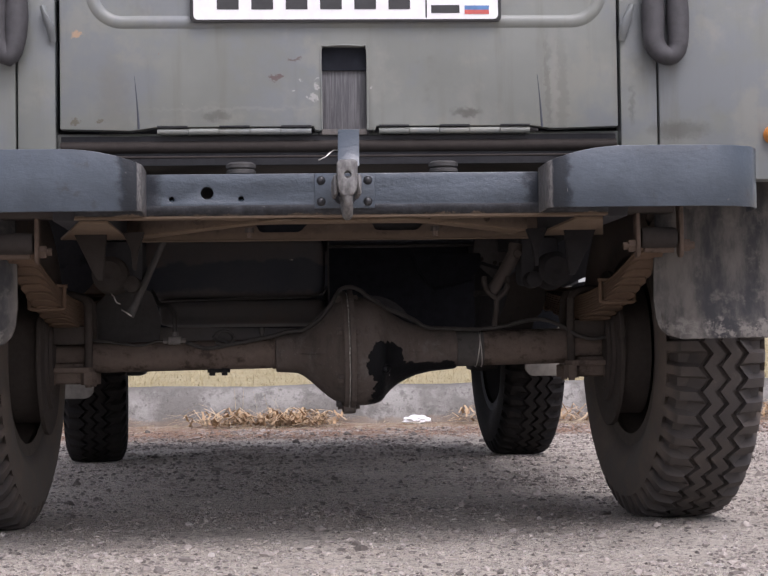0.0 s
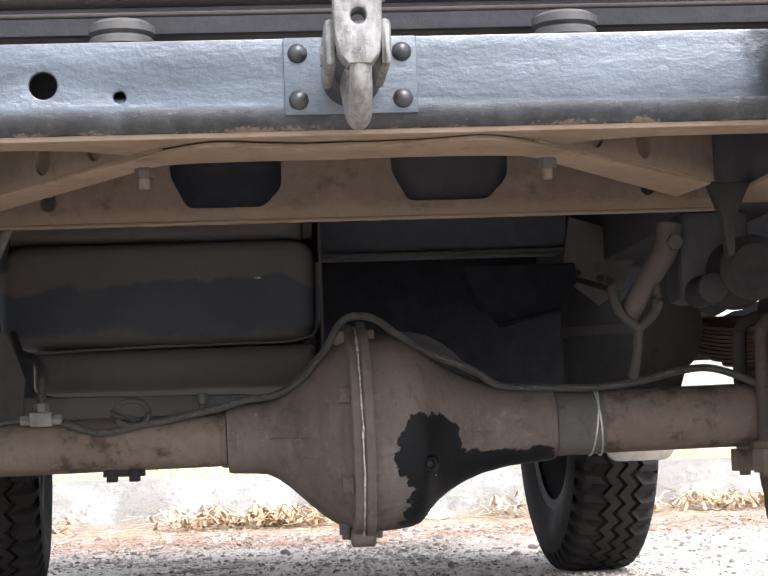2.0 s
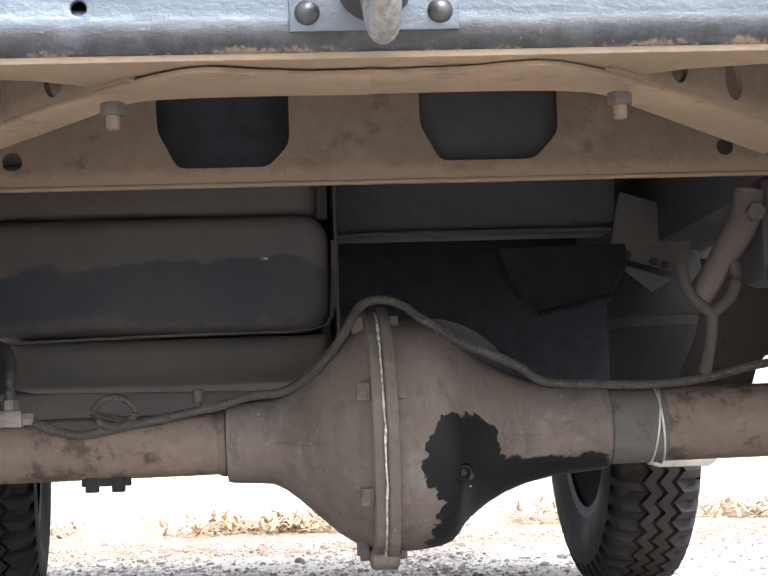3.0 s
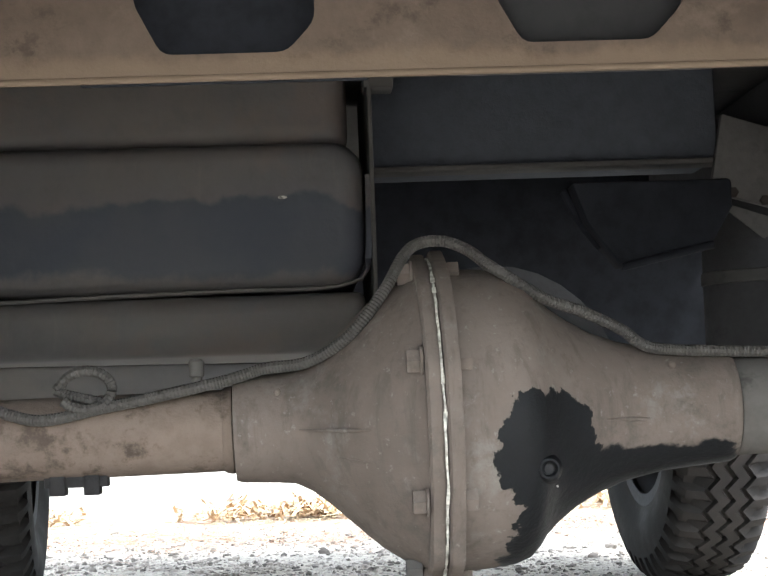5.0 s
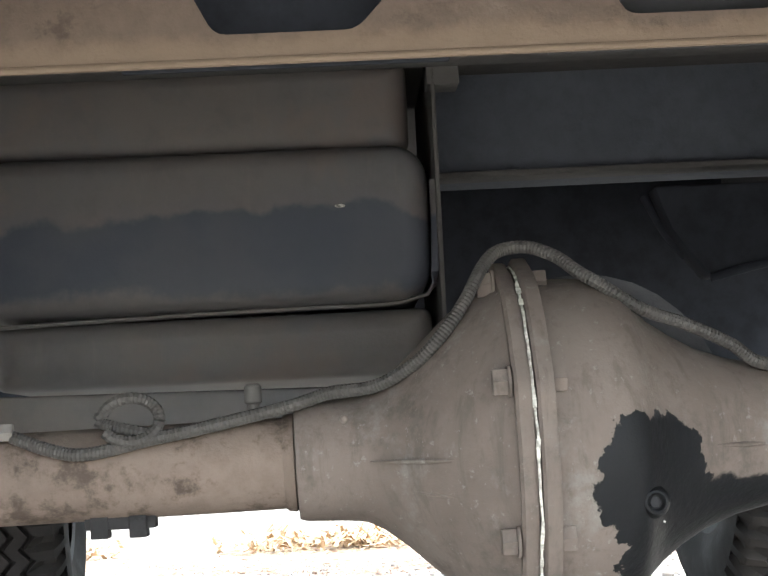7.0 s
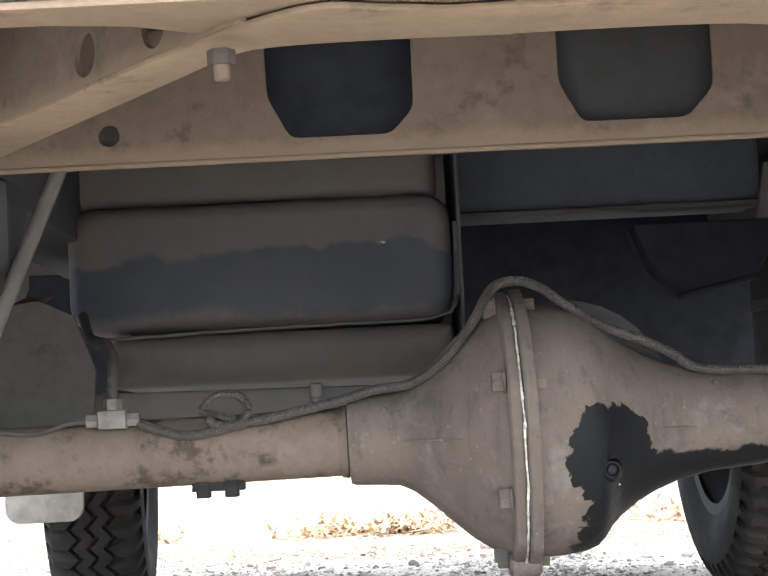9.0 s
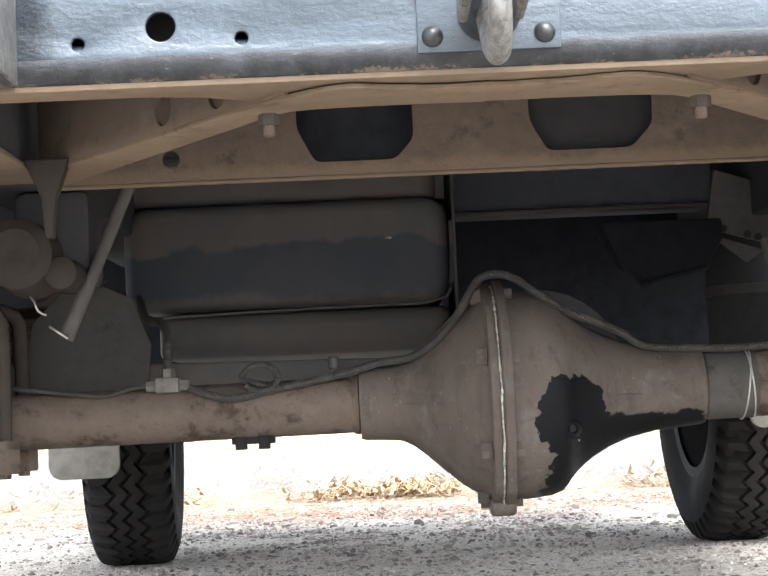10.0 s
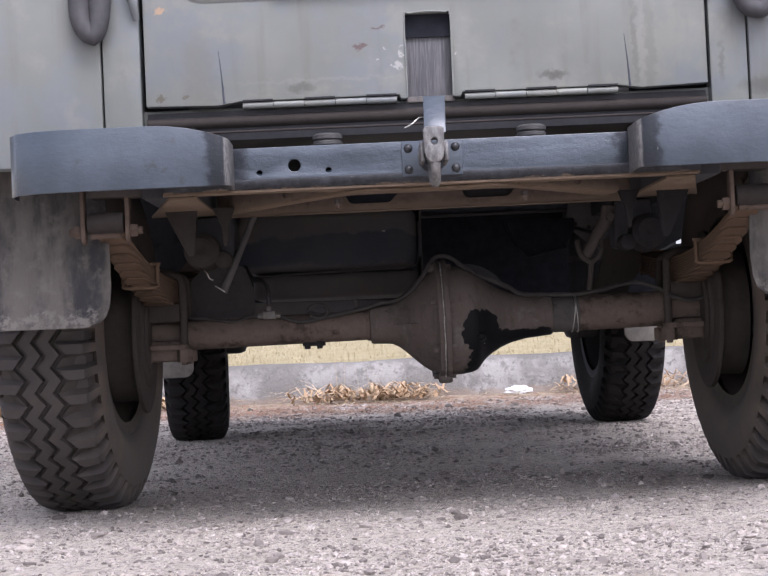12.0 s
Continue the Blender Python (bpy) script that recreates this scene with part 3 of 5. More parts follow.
def make_stones():
    rng = random.Random(5)
    verts, faces = [], []
    ball = bmesh.new()
    bmesh.ops.create_icosphere(ball, subdivisions=1, radius=1)
    base = [tuple(v.co) for v in ball.verts]
    tris = [tuple(v.index for v in f.verts) for f in ball.faces]
    ball.free()
    while len(faces) < 84000 * len(tris):
        y = -1.35 + 5.95 * rng.random() ** 1.3
        x = rng.uniform(-1.0, 1.0) * (1.0 + 0.28 * max(y + 1.5, 0))
        heap = noise.noise((x * 2.3, y * 2.3, 11)) + 0.6 * noise.noise((x * 8, y * 8, 12))
        near = min(1.0, max(0.0, (0.9 - y) / 1.2))
        if rng.random() > (0.45 + 0.6 * heap) * (1 - 0.15 * near):
            continue
        r = (0.0016 + 0.0050 * rng.random() ** 4) * (1 + 0.12 * max(y, 0)) * (1 - 0.1 * near) + (0.003 + 0.007 * rng.random() if rng.random() < 0.016 else 0)
        if any(abs(x - sx) < 0.13 and abs(y - sy) < 0.16 for sx in (-0.72, 0.72) for sy in (0, 2.40)):
            r = min(r, 0.003)
        a, z = rng.uniform(0, 6.28), ground_height(x, y)
        ca, sa = math.cos(a), math.sin(a)
        o = len(verts)
        sx, sy, sz = rng.uniform(0.7, 1.6), rng.uniform(0.6, 1.1), rng.uniform(0.4, 0.85)
        for bx, by, bz in base:
            px, py, pz = bx * r * sx * rng.uniform(0.6, 1.25), by * r * sy * rng.uniform(0.6, 1.25), bz * r * sz * rng.uniform(0.65, 1.25)
            px, py = px + rng.uniform(-0.15, 0.15) * r, py + rng.uniform(-0.15, 0.15) * r
            verts.append((x + px * ca - py * sa, y + px * sa + py * ca, z + pz + r * sz * (0.24 - 0.06 * near)))
        faces += [tuple(o + i for i in t) for t in tris]
    ob = raw("loose_gravel", verts, faces, STONE)
    return tagged(ob, "loose grey gravel stones strewn over the yard", "gravel", kind="stuff")


def blades(name, material, label, category, count, seed, place, size, lay=0.3, width=0.006, bends=3):
    """A field of bent thin leaves joined into one mesh; place(rng) gives a foot."""
    rng = random.Random(seed)
    verts, faces = [], []
    for k in range(count):
        x, y, z = place(rng)
        h = size * rng.uniform(0.4, 1.2)
        a = rng.uniform(0, 6.28)
        lean = rng.uniform(0.0, 1.0) ** 0.6 * lay if lay < 0.9 else rng.uniform(0.80, 1.0)
        wx, wy = math.cos(a + 1.57) * width * rng.uniform(0.5, 1.4), math.sin(a + 1.57) * width * rng.uniform(0.5, 1.4)
        o = len(verts)
        for i in range(bends + 1):
            t = i / bends
            out = h * lean * t * (0.6 + 0.6 * t)
            up = h * max(0.03, 1 - lean * 0.95) * t * (1 - 0.35 * lean * t) + (0.3 * h * math.sin(3.0 * t) * rng.random() if lay >= 1.0 and width > 0.005 else 0)
            taper = 1 - 0.8 * t
            px, py, pz = x + math.cos(a) * out, y + math.sin(a) * out, z + up
            verts += [(px - wx * taper, py - wy * taper, pz), (px + wx * taper, py + wy * taper, pz + rng.uniform(-0.2, 0.2) * width)]
        faces += [(o + 2 * i, o + 2 * i + 1, o + 2 * i + 3, o + 2 * i + 2) for i in range(bends)]
    return tagged(raw(name, verts, faces, material), label, category, kind="stuff")


def make_surroundings():
    # long low kerb wall: pieces laid end to end, each with its own worn top edge
    bm = bmesh.new()
    nx = 260
    rows = []
    for i in range(nx + 1):
        x = -13 + 26 * i / nx
        e = 0.010 * noise.noise((x * 2.1, 0, 0)) + 0.006 * noise.noise((x * 9, 1, 0))
        f = 0.012 * noise.noise((x * 3.1, 5, 0))
        prof = [(5.32 + f, -0.05), (5.335 + f * 0.7, 0.06), (5.35 + f * 0.5, 0.165 + e), (5.37, 0.192 + e), (5.50, 0.196 + e), (5.52, 0.1)]
        rows.append([bm.verts.new((x, y, z)) for y, z in prof])
    for a, b in zip(rows, rows[1:]):
        for k in range(5):
            bm.faces.new((a[k], a[k + 1], b[k + 1], b[k]))
    bm.faces.new(rows[0])
    bm.faces.new(rows[-1])
    tagged(part("kerb", bm, KERB), "low whitewashed weathered concrete kerb wall along the yard", "kerb", kind="structure")

    def field(rng):
        y = 5.55 + 5.5 * rng.random() ** 2
        x = rng.uniform(-1, 1) * (2.2 + 0.35 * y)
        return x, y, ground_height(x, y) - 0.005
    blades("dry_grass", GRASS, "dry yellow grass field behind the kerb", "grass", 30000, 7, field, 0.07, 0.75, 0.0022)

    def strip(rng):
        x = rng.uniform(-3.4, 3.4)
        y = 4.10 + 0.55 * rng.gauss(0, 0.55) + 0.3 * noise.noise((x, 0, 8))
        return x, min(y, 5.2), 0.004
    blades("dead_plant_litter", LITTER, "reddish dead plant litter lying on the gravel", "plant litter", 9500, 9, strip, 0.055, 1.0, 0.0026)
    blades("pale_stem_litter", STRAW, "pale dry stems scattered along the kerb foot", "plant litter", 5200, 10,
           lambda r: (r.uniform(-3.4, 3.4), 4.87 + 0.22 * r.gauss(0, 1) if r.random() < 0.7 else r.uniform(3.95, 5.2), 0.004), 0.06, 0.97, 0.002)
    heaps = ((-1.9, 5.16, 0.20), (-1.08, 5.13, 0.17), (-0.26, 5.11, 0.20), (0.02, 5.15, 0.12), (1.12, 5.16, 0.17), (1.75, 5.15, 0.2), (2.5, 5.18, 0.2), (-2.9, 5.15, 0.22))
    for k, (hx, hy, hw) in enumerate(heaps):
        def tuft(rng, hx=hx, hy=hy, hw=hw):
            return hx + rng.gauss(0, 0.75) * hw, hy - 0.03 + rng.gauss(0, 0.08), 0.004 + 0.05 * rng.random() ** 2
        blades("dry_leaf_heap", LEAF, "heap of curled dry tan leaves against the kerb", "dry leaves", 190, 20 + k, tuft, 0.16, 1.05, 0.0068)
    rng = random.Random(77)
    feet = [(hx + rng.gauss(0, 0.4) * hw, hy + rng.gauss(0, 0.04), 0.0) for hx, hy, hw in heaps for _ in range(7)]
    blades("dry_weed_stems", STRAW, "thin dry weed stems standing at the kerb", "weeds", 49, 31, lambda r: r.choice(feet), 0.22, 0.6, 0.0022)
    # crumpled pale lump of paper by the kerb
    bm = bmesh.new()
    bmesh.ops.create_icosphere(bm, subdivisions=3, radius=1)
    for v in bm.verts:
        d = 1 + 0.35 * noise.noise(v.co * 2.3) + 0.12 * noise.noise(v.co * 6)
        v.co = Vector((v.co.x * 0.066 * d + 0.60, v.co.y * 0.045 * d + 5.18, max(0.0, v.co.z * 0.026 * d + 0.016)))
    tagged(part("paper_scrap", bm, WHITE, sharp=20), "crumpled white paper scrap lying at the kerb foot", "litter")
    # far fence: posts and rails, each a part
    fence = tagged(new("fence"), "weathered grey metal fence standing in dry grass", "fence")
    fence.location = (0, 9.2, 0.3)
    for i in range(15):
        x = -7 + i * 1.0
        part("post", box(x - 0.03, x + 0.03, -0.03, 0.03, -0.1, 0.75, 0.006), FENCE, fence)
    for z in (0.12, 0.62):
        part("rail", box(-7.2, 7.2, -0.02, 0.015, z, z + 0.03, 0.004), FENCE, fence)
    # pale made-up band that stands for the distance far behind the field
    bm = bmesh.new()
    n = 80
    low = [bm.verts.new((-200 + 400 * i / n, 150, 0)) for i in range(n + 1)]
    top = [bm.verts.new((-200 + 400 * i / n, 150, 6 + 3 * noise.noise((i * 0.21, 0, 2)))) for i in range(n + 1)]
    for i in range(n):
        bm.faces.new((low[i], low[i + 1], top[i + 1], top[i]))
    tagged(part("backdrop", bm, plain("pale_distance", (0.30, 0.29, 0.26), 0.95, scale=0.2)), "pale uneven band standing in for the distance", "backdrop", kind="structure")


# ---- the car ----
AXLE = 0.36


def tyre_mesh():
    """A tyre round the x axis: zigzag ribs in the middle of the tread, lugs on the shoulders."""
    pitches, per = 46, 8
    n = pitches * per
    cols = [(-0.062, 0.196, 0), (-0.088, 0.215, 0), (-0.103, 0.255, 0), (-0.105, 0.290, 0), (-0.101, 0.322, 0), (-0.096, 0.338, 2),
            (-0.090, 0.352, 2), (-0.084, 0.361, 1), (-0.066, 0.366, 1)]
    for c in (-0.036, 0.0, 0.036):
        cols += [(c - 0.0062, 0.3695, 3), (c - 0.0045, 0.3575, 3), (c + 0.0045, 0.3575, 3), (c + 0.0062, 0.3695, 3)]
    cols += [(-x, r, k) for x, r, k in reversed(cols[:9])]
    verts, faces = [], []
    for i in range(n):
        a = 2 * math.pi * i / n
        ph = (i % per) / per
        tri = 4 * abs(ph - 0.5) - 1
        for x, r, k in cols:
            rr, xx = r, x
            left = x < 0
            gap = (ph < 0.38) if left else (0.5 <= ph < 0.88)
            if k == 3:
                xx += 0.0098 * tri
            elif k == 1:
                xx += (0.006 * tri if abs(x) < 0.07 else 0)
                rr -= 0.020 if gap and abs(x) > 0.06 else 0
            elif k == 2:
                rr -= 0.027 if gap else 0
                xx *= 0.955 if gap else 1.0
            verts.append((xx, rr * math.cos(a), rr * math.sin(a)))
    w = len(cols)
    for i in range(n):
        j = (i + 1) % n
        faces += [(i * w + k, j * w + k, j * w + k + 1, i * w + k + 1) for k in range(w - 1)]
    return verts, faces


def make_wheel(car):
    """One wheel with its hub at the origin and its outer side at +x."""
    prof = [(-0.085, 0.19), (-0.088, 0.215), (-0.080, 0.216), (-0.072, 0.196), (-0.03, 0.172), (0.03, 0.172), (0.072, 0.196), (0.080, 0.216), (0.088, 0.215), (0.085, 0.19),
            (0.060, 0.178), (0.045, 0.165), (0.052, 0.135), (0.030, 0.10), (0.028, 0.06), (0.018, 0.06), (0.020, 0.10), (0.040, 0.135), (0.030, 0.162), (-0.02, 0.164), (-0.06, 0.18)]
    bm = revolve(prof, "x", (0, 0, 0), 40)
    for f in [f for f in bm.faces if len(f.verts) > 4]:
        bm.faces.remove(f)
    rim = part("wheel", bm, dusty("dusty_rim", (0.085, 0.074, 0.064), (0.045, 0.042, 0.04)), car, "dusty steel wheel with a chunky off-road tyre")
    v, f = tyre_mesh()
    t = raw("tyre", v, f, TYRE, rim, smooth=True)
    sharp_edges(t.data, 32)
    part("hub", revolve([(-0.02, 0.075), (0.03, 0.08), (0.04, 0.055), (0.085, 0.05), (0.09, 0.03)], "x", (0, 0, 0), 24), DUST_DARK, rim)
    for i in range(5):
        a = 2 * math.pi * i / 5
        part("wheel_nut", hexagon("x", (0.034, 0.088 * math.cos(a), 0.088 * math.sin(a)), 0.011, 0.010), DUST_DARK, rim)
    return rim


def sharp_edges(me, deg):
    bm = bmesh.new()
    bm.from_mesh(me)
    bmesh.ops.recalc_face_normals(bm, faces=bm.faces[:])
    for e in bm.edges:
        e.smooth = len(e.link_faces) == 2 and e.calc_face_angle(0.0) < radians(deg)
    bm.to_mesh(me)
    bm.free()


def make_axle(car):
    c = (0, 0, AXLE)
    tilt = Matrix.Translation((0, 0, AXLE)) @ Matrix.Rotation(radians(-0.7), 4, 'Y') @ Matrix.Translation((0, 0, -AXLE))
    axle = part("rear_axle", moved(revolve([(-0.60, 0.0295), (-0.16, 0.0295), (-0.118, 0.0305), (-0.117, 0.039), (-0.112, 0.0405), (-0.085, 0.0415), (-0.072, 0.043), (-0.060, 0.049),
                 (-0.045, 0.061), (-0.028, 0.077), (-0.008, 0.095), (0.010, 0.107), (0.020, 0.113), (0.0235, 0.116), (0.024, 0.116), (0.049, 0.116),
                 (0.054, 0.1155), (0.075, 0.1145), (0.092, 0.1125), (0.103, 0.108), (0.110, 0.101), (0.116, 0.092), (0.126, 0.082), (0.140, 0.072), (0.158, 0.062), (0.18, 0.0535), (0.21, 0.047), (0.262, 0.0425), (0.266, 0.0405), (0.267, 0.036), (0.60, 0.036)],
                "x", c, 72, 0.012), tilt), IRON, car, "dusty beam axle, oil-stained at its housing")
    # flange of two halves with a bead of sealant between them
    def ring(x0, x1, r):
        bm = bmesh.new()
        n = 96
        rows = []
        for i in range(n):
            a = 2 * math.pi * i / n
            e = 0.0016 * noise.noise((i * 0.37, x0 * 90, 0)) + 0.0007 * noise.noise((i * 1.3, x0 * 90, 4))
            lug = 0.005 * max(0, math.cos(5 * (a - 0.3))) ** 6
            rr = r + lug + e
            ca, sa = math.cos(a), math.sin(a)
            rows.append([bm.verts.new((x, q * ca, AXLE + q * sa)) for x, q in ((x0, 0.10), (x0 + 0.0005, rr - 0.002), (x0 + 0.0025, rr), (x1 - 0.0015, rr), (x1, rr - 0.001), (x1, 0.10))])
        for i in range(n):
            p, q = rows[i], rows[(i + 1) % n]
            for k in range(5):
                bm.faces.new((p[k], p[k + 1], q[k + 1], q[k]))
        return moved(bm, tilt)
    part("flange", ring(0.0225, 0.0335, 0.1235), IRON, axle)
    part("flange", ring(0.0362, 0.0480, 0.1255), IRON, axle)
    pts = []
    for i in range(121):
        a = 2 * math.pi * i / 120
        pts.append((0.0348 + 0.0011 * noise.noise((math.cos(a) * 7, math.sin(a) * 7, 1)), 0.1238 * math.cos(a), AXLE + 0.1238 * math.sin(a)))
    bm = bmesh.new()
    for k, (x, y, z) in enumerate(pts[:-1]):
        w = 0.0007 + 0.0021 * abs(noise.noise((k * 0.43, 4, 0)))
        q = pts[k + 1]
        quad = []
        for (px, py, pz), s in (((x, y, z), 1), (q, 1), (q, -1), ((x, y, z), -1)):
            d = Vector((0, py, pz - AXLE)).normalized() * 0.0012
            quad.append(bm.verts.new((px + s * w, py + d.y, pz + d.z)))
        bm.faces.new(quad)
    part("sealant_bead", moved(bm, tilt), SEAL, axle, "pale bead of sealant in the flange joint")
    for k in range(7):
        a = radians(22 + 360 * k / 7)
        y, z = -0.1155 * math.cos(a), AXLE + 0.1155 * math.sin(a)
        part("bolt", moved(hexagon("x", (0.0155, y, z), 0.0092, 0.0050), tilt), IRON, axle)
        part("washer", moved(cyl("x", (0.0210, y, z), 0.0105, 0.0012, 16, 0.0004), tilt), IRON, axle)
        part("nut", moved(hexagon("x", (0.0525, y, z), 0.0090, 0.0045), tilt), IRON, axle)
    # lug and bolt at the flange's foot
    part("foot_lug", moved(revolve([(0.020, 0.009), (0.023, 0.0125), (0.046, 0.0125), (0.049, 0.009)], "x", (0, -0.03, 0.2415), 20), tilt), IRON, axle)
    part("foot_bolt", moved(hexagon("x", (0.013, -0.034, 0.251), 0.0078, 0.006), tilt), DUST_DARK, axle)
    # cast ribs
    def rib(x0, x1, y0, y1, z0, z1):
        bm = pipe([(x0, y0, z0), ((x0 + x1) / 2, (y0 + y1) / 2 - 0.001, (z0 + z1) / 2), (x1, y1, z1)], [0.0005, 0.0018, 0.0009], 8, 0.008)
        return part("cast_rib", bm, IRON, axle)
    rib(-0.068, -0.006, -0.046, -0.094, 0.357, 0.355)
    rib(-0.042, -0.012, -0.058, -0.085, 0.337, 0.331)
    rib(-0.040, -0.015, -0.050, -0.075, 0.385, 0.388)
    rib(0.150, 0.205, -0.063, -0.045, 0.357, 0.356)
    part("filler_boss", revolve([(-0.0015, 0.0044), (-0.0065, 0.0050), (-0.0075, 0.0060), (-0.0070, 0.0075), (-0.003, 0.0088), (0.006, 0.011)], "y", (0.110, -0.0945, 0.3235), 24), IRON, axle)
    part("plug", hexagon("y", (0.110, -0.0955, 0.3235), 0.0036, 0.0015), HOLE, axle)
    for px, py, pz, r in ((0.092, -0.1015, 0.352, 0.0011), (0.1225, -0.0775, 0.3455, 0.0010), (0.118, -0.080, 0.310, 0.0008)):
        part("paint_speck", revolve([(-r * 0.6, r * 0.5), (0, r), (r, r)], "y", (px, py, pz), 8), WHITE, axle)
    for x, z in ((-0.084, 0.386), (0.215, 0.396)):
        part("rivet", revolve([(-0.0075, 0.0012), (-0.006, 0.0028), (0.003, 0.0032)], "y", (x, -0.030, z), 12), IRON, axle)
    # dusty outer tubes and weld collars
    for x0, x1, r in ((-0.60, -0.1185, 0.0312), (0.27, 0.60, 0.0372)):
        part("tube", moved(revolve([(x0, r), (x0 + 0.1, r), ((x0 + x1) / 2, r * 1.005), (x1 - 0.02, r), (x1, r * 0.995)], "x", c, 40, 0.01), tilt), DUST_TUBE, axle, "dusty brown axle tube")
    part("clean_band", moved(revolve([(0.2675, 0.0370), (0.270, 0.0380), (0.322, 0.0380), (0.324, 0.0372)], "x", c, 40), tilt), BAND, axle, "cleaner grey band on the axle tube")
    part("collar", moved(revolve([(-0.126, 0.031), (-0.124, 0.0328), (-0.1185, 0.0335), (-0.1175, 0.031)], "x", c, 40), tilt), DUST_TUBE, axle)
    part("breather", revolve([(-0.02, 0.0042), (0.008, 0.0042), (0.009, 0.006), (0.020, 0.006), (0.022, 0.004)], "z", (-0.146, 0.012, 0.392), 14), BAND, axle)
    for x in (-0.252, -0.226):
        part("tab", box(x - 0.006, x + 0.006, -0.012, 0.008, 0.3135, 0.332, 0.001), SHADE_DARK, axle)
    part("tab_strip", box(-0.262, -0.214, -0.010, 0.008, 0.3195, 0.33, 0.001), SHADE_DARK, axle)
    # brake tee with its pipes
    tee = part("brake_tee", box(-0.342, -0.316, -0.036, -0.014, 0.380, 0.397, 0.002), ALLOY, axle, "grey brass brake tee on the axle tube")
    part("tee_nut", hexagon("z", (-0.329, -0.024, 0.401), 0.0085, 0.006), ALLOY, tee)
    part("tee_nut", hexagon("x", (-0.347, -0.026, 0.388), 0.0065, 0.006), ALLOY, tee)
    part("tee_nut", hexagon("x", (-0.311, -0.026, 0.388), 0.0065, 0.006), ALLOY, tee)
    part("brake_hose", pipe([(-0.329, -0.024, 0.405), (-0.329, -0.02, 0.425), (-0.331, 0.0, 0.445), (-0.345, 0.05, 0.462), (-0.37, 0.12, 0.47), (-0.39, 0.2, 0.50)], 0.0055, 10), HOSE, axle, "rubber brake hose")
    part("brake_pipe", pipe([(-0.352, -0.026, 0.388), (-0.37, -0.024, 0.387), (-0.40, -0.022, 0.379), (-0.43, -0.022, 0.382), (-0.48, -0.02, 0.389), (-0.53, -0.01, 0.395)], 0.0028, 8), HOSE, axle)
    # ribbed hose lying along the axle and over the housing
    run = [(-0.306, -0.026, 0.385), (-0.28, -0.035, 0.375), (-0.255, -0.037, 0.371), (-0.212, -0.035, 0.379), (-0.182, -0.033, 0.384), (-0.122, -0.030, 0.396), (-0.092, -0.030, 0.404), (-0.062, -0.035, 0.407),
           (-0.036, -0.045, 0.420), (-0.018, -0.052, 0.437), (-0.001, -0.048, 0.459), (0.014, -0.036, 0.484), (0.026, -0.026, 0.4945), (0.045, -0.028, 0.4960), (0.063, -0.036, 0.4880), (0.075, -0.046, 0.4770),
           (0.089, -0.052, 0.4670), (0.118, -0.046, 0.4490), (0.148, -0.040, 0.438), (0.177, -0.036, 0.424), (0.200, -0.030, 0.410), (0.25, -0.022, 0.406), (0.315, -0.016, 0.404), (0.37, -0.012, 0.410),
           (0.42, -0.01, 0.421), (0.455, -0.02, 0.422), (0.492, -0.040, 0.407), (0.52, -0.066, 0.388), (0.555, -0.070, 0.380), (0.59, -0.06, 0.392), (0.60, -0.03, 0.42)]
    part("ribbed_hose", pipe(run, 0.0042, 10, 0.0013, 0.0005), HOSE, axle, "corrugated grey hose draped over the housing", sharp=12)
    loop = [(-0.226 + 0.0195 * math.cos(q), -0.034 + 0.006 * math.sin(q * 0.5), 0.3925 + 0.0145 * math.sin(q)) for q in [-2.6 + i * 0.45 for i in range(14)]] + [(-0.203, -0.036, 0.380)]
    part("hose_loop", pipe(loop, 0.0037, 8, 0.0014, 0.0005), HOSE, axle, sharp=12)
    for dx, lean in ((0.0, 0.004), (0.004, -0.003)):
        ringpts = [(0.313 + dx + lean * math.sin(i * 0.35) * 1.2, 0.0385 * math.cos(i * 2 * math.pi / 18), AXLE + 0.004 + 0.0395 * math.sin(i * 2 * math.pi / 18)) for i in range(19)]
        part("wire_tie", pipe(ringpts, 0.0011, 6, 0.008), WIRE, axle, "bright wire twisted round the tube")
    for s in (-1, 1):
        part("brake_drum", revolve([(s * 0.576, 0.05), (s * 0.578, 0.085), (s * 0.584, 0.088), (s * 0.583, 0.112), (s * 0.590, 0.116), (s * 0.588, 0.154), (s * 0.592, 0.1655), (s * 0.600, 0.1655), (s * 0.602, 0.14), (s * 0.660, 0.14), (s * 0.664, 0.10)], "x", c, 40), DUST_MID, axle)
    part("pinion_nose", revolve([(0.02, 0.10), (0.12, 0.085), (0.2, 0.055), (0.24, 0.05), (0.245, 0.07), (0.26, 0.07)], "y", (0.085, 0, AXLE + 0.02), 32), SHADE_GREY, axle)
    return axle


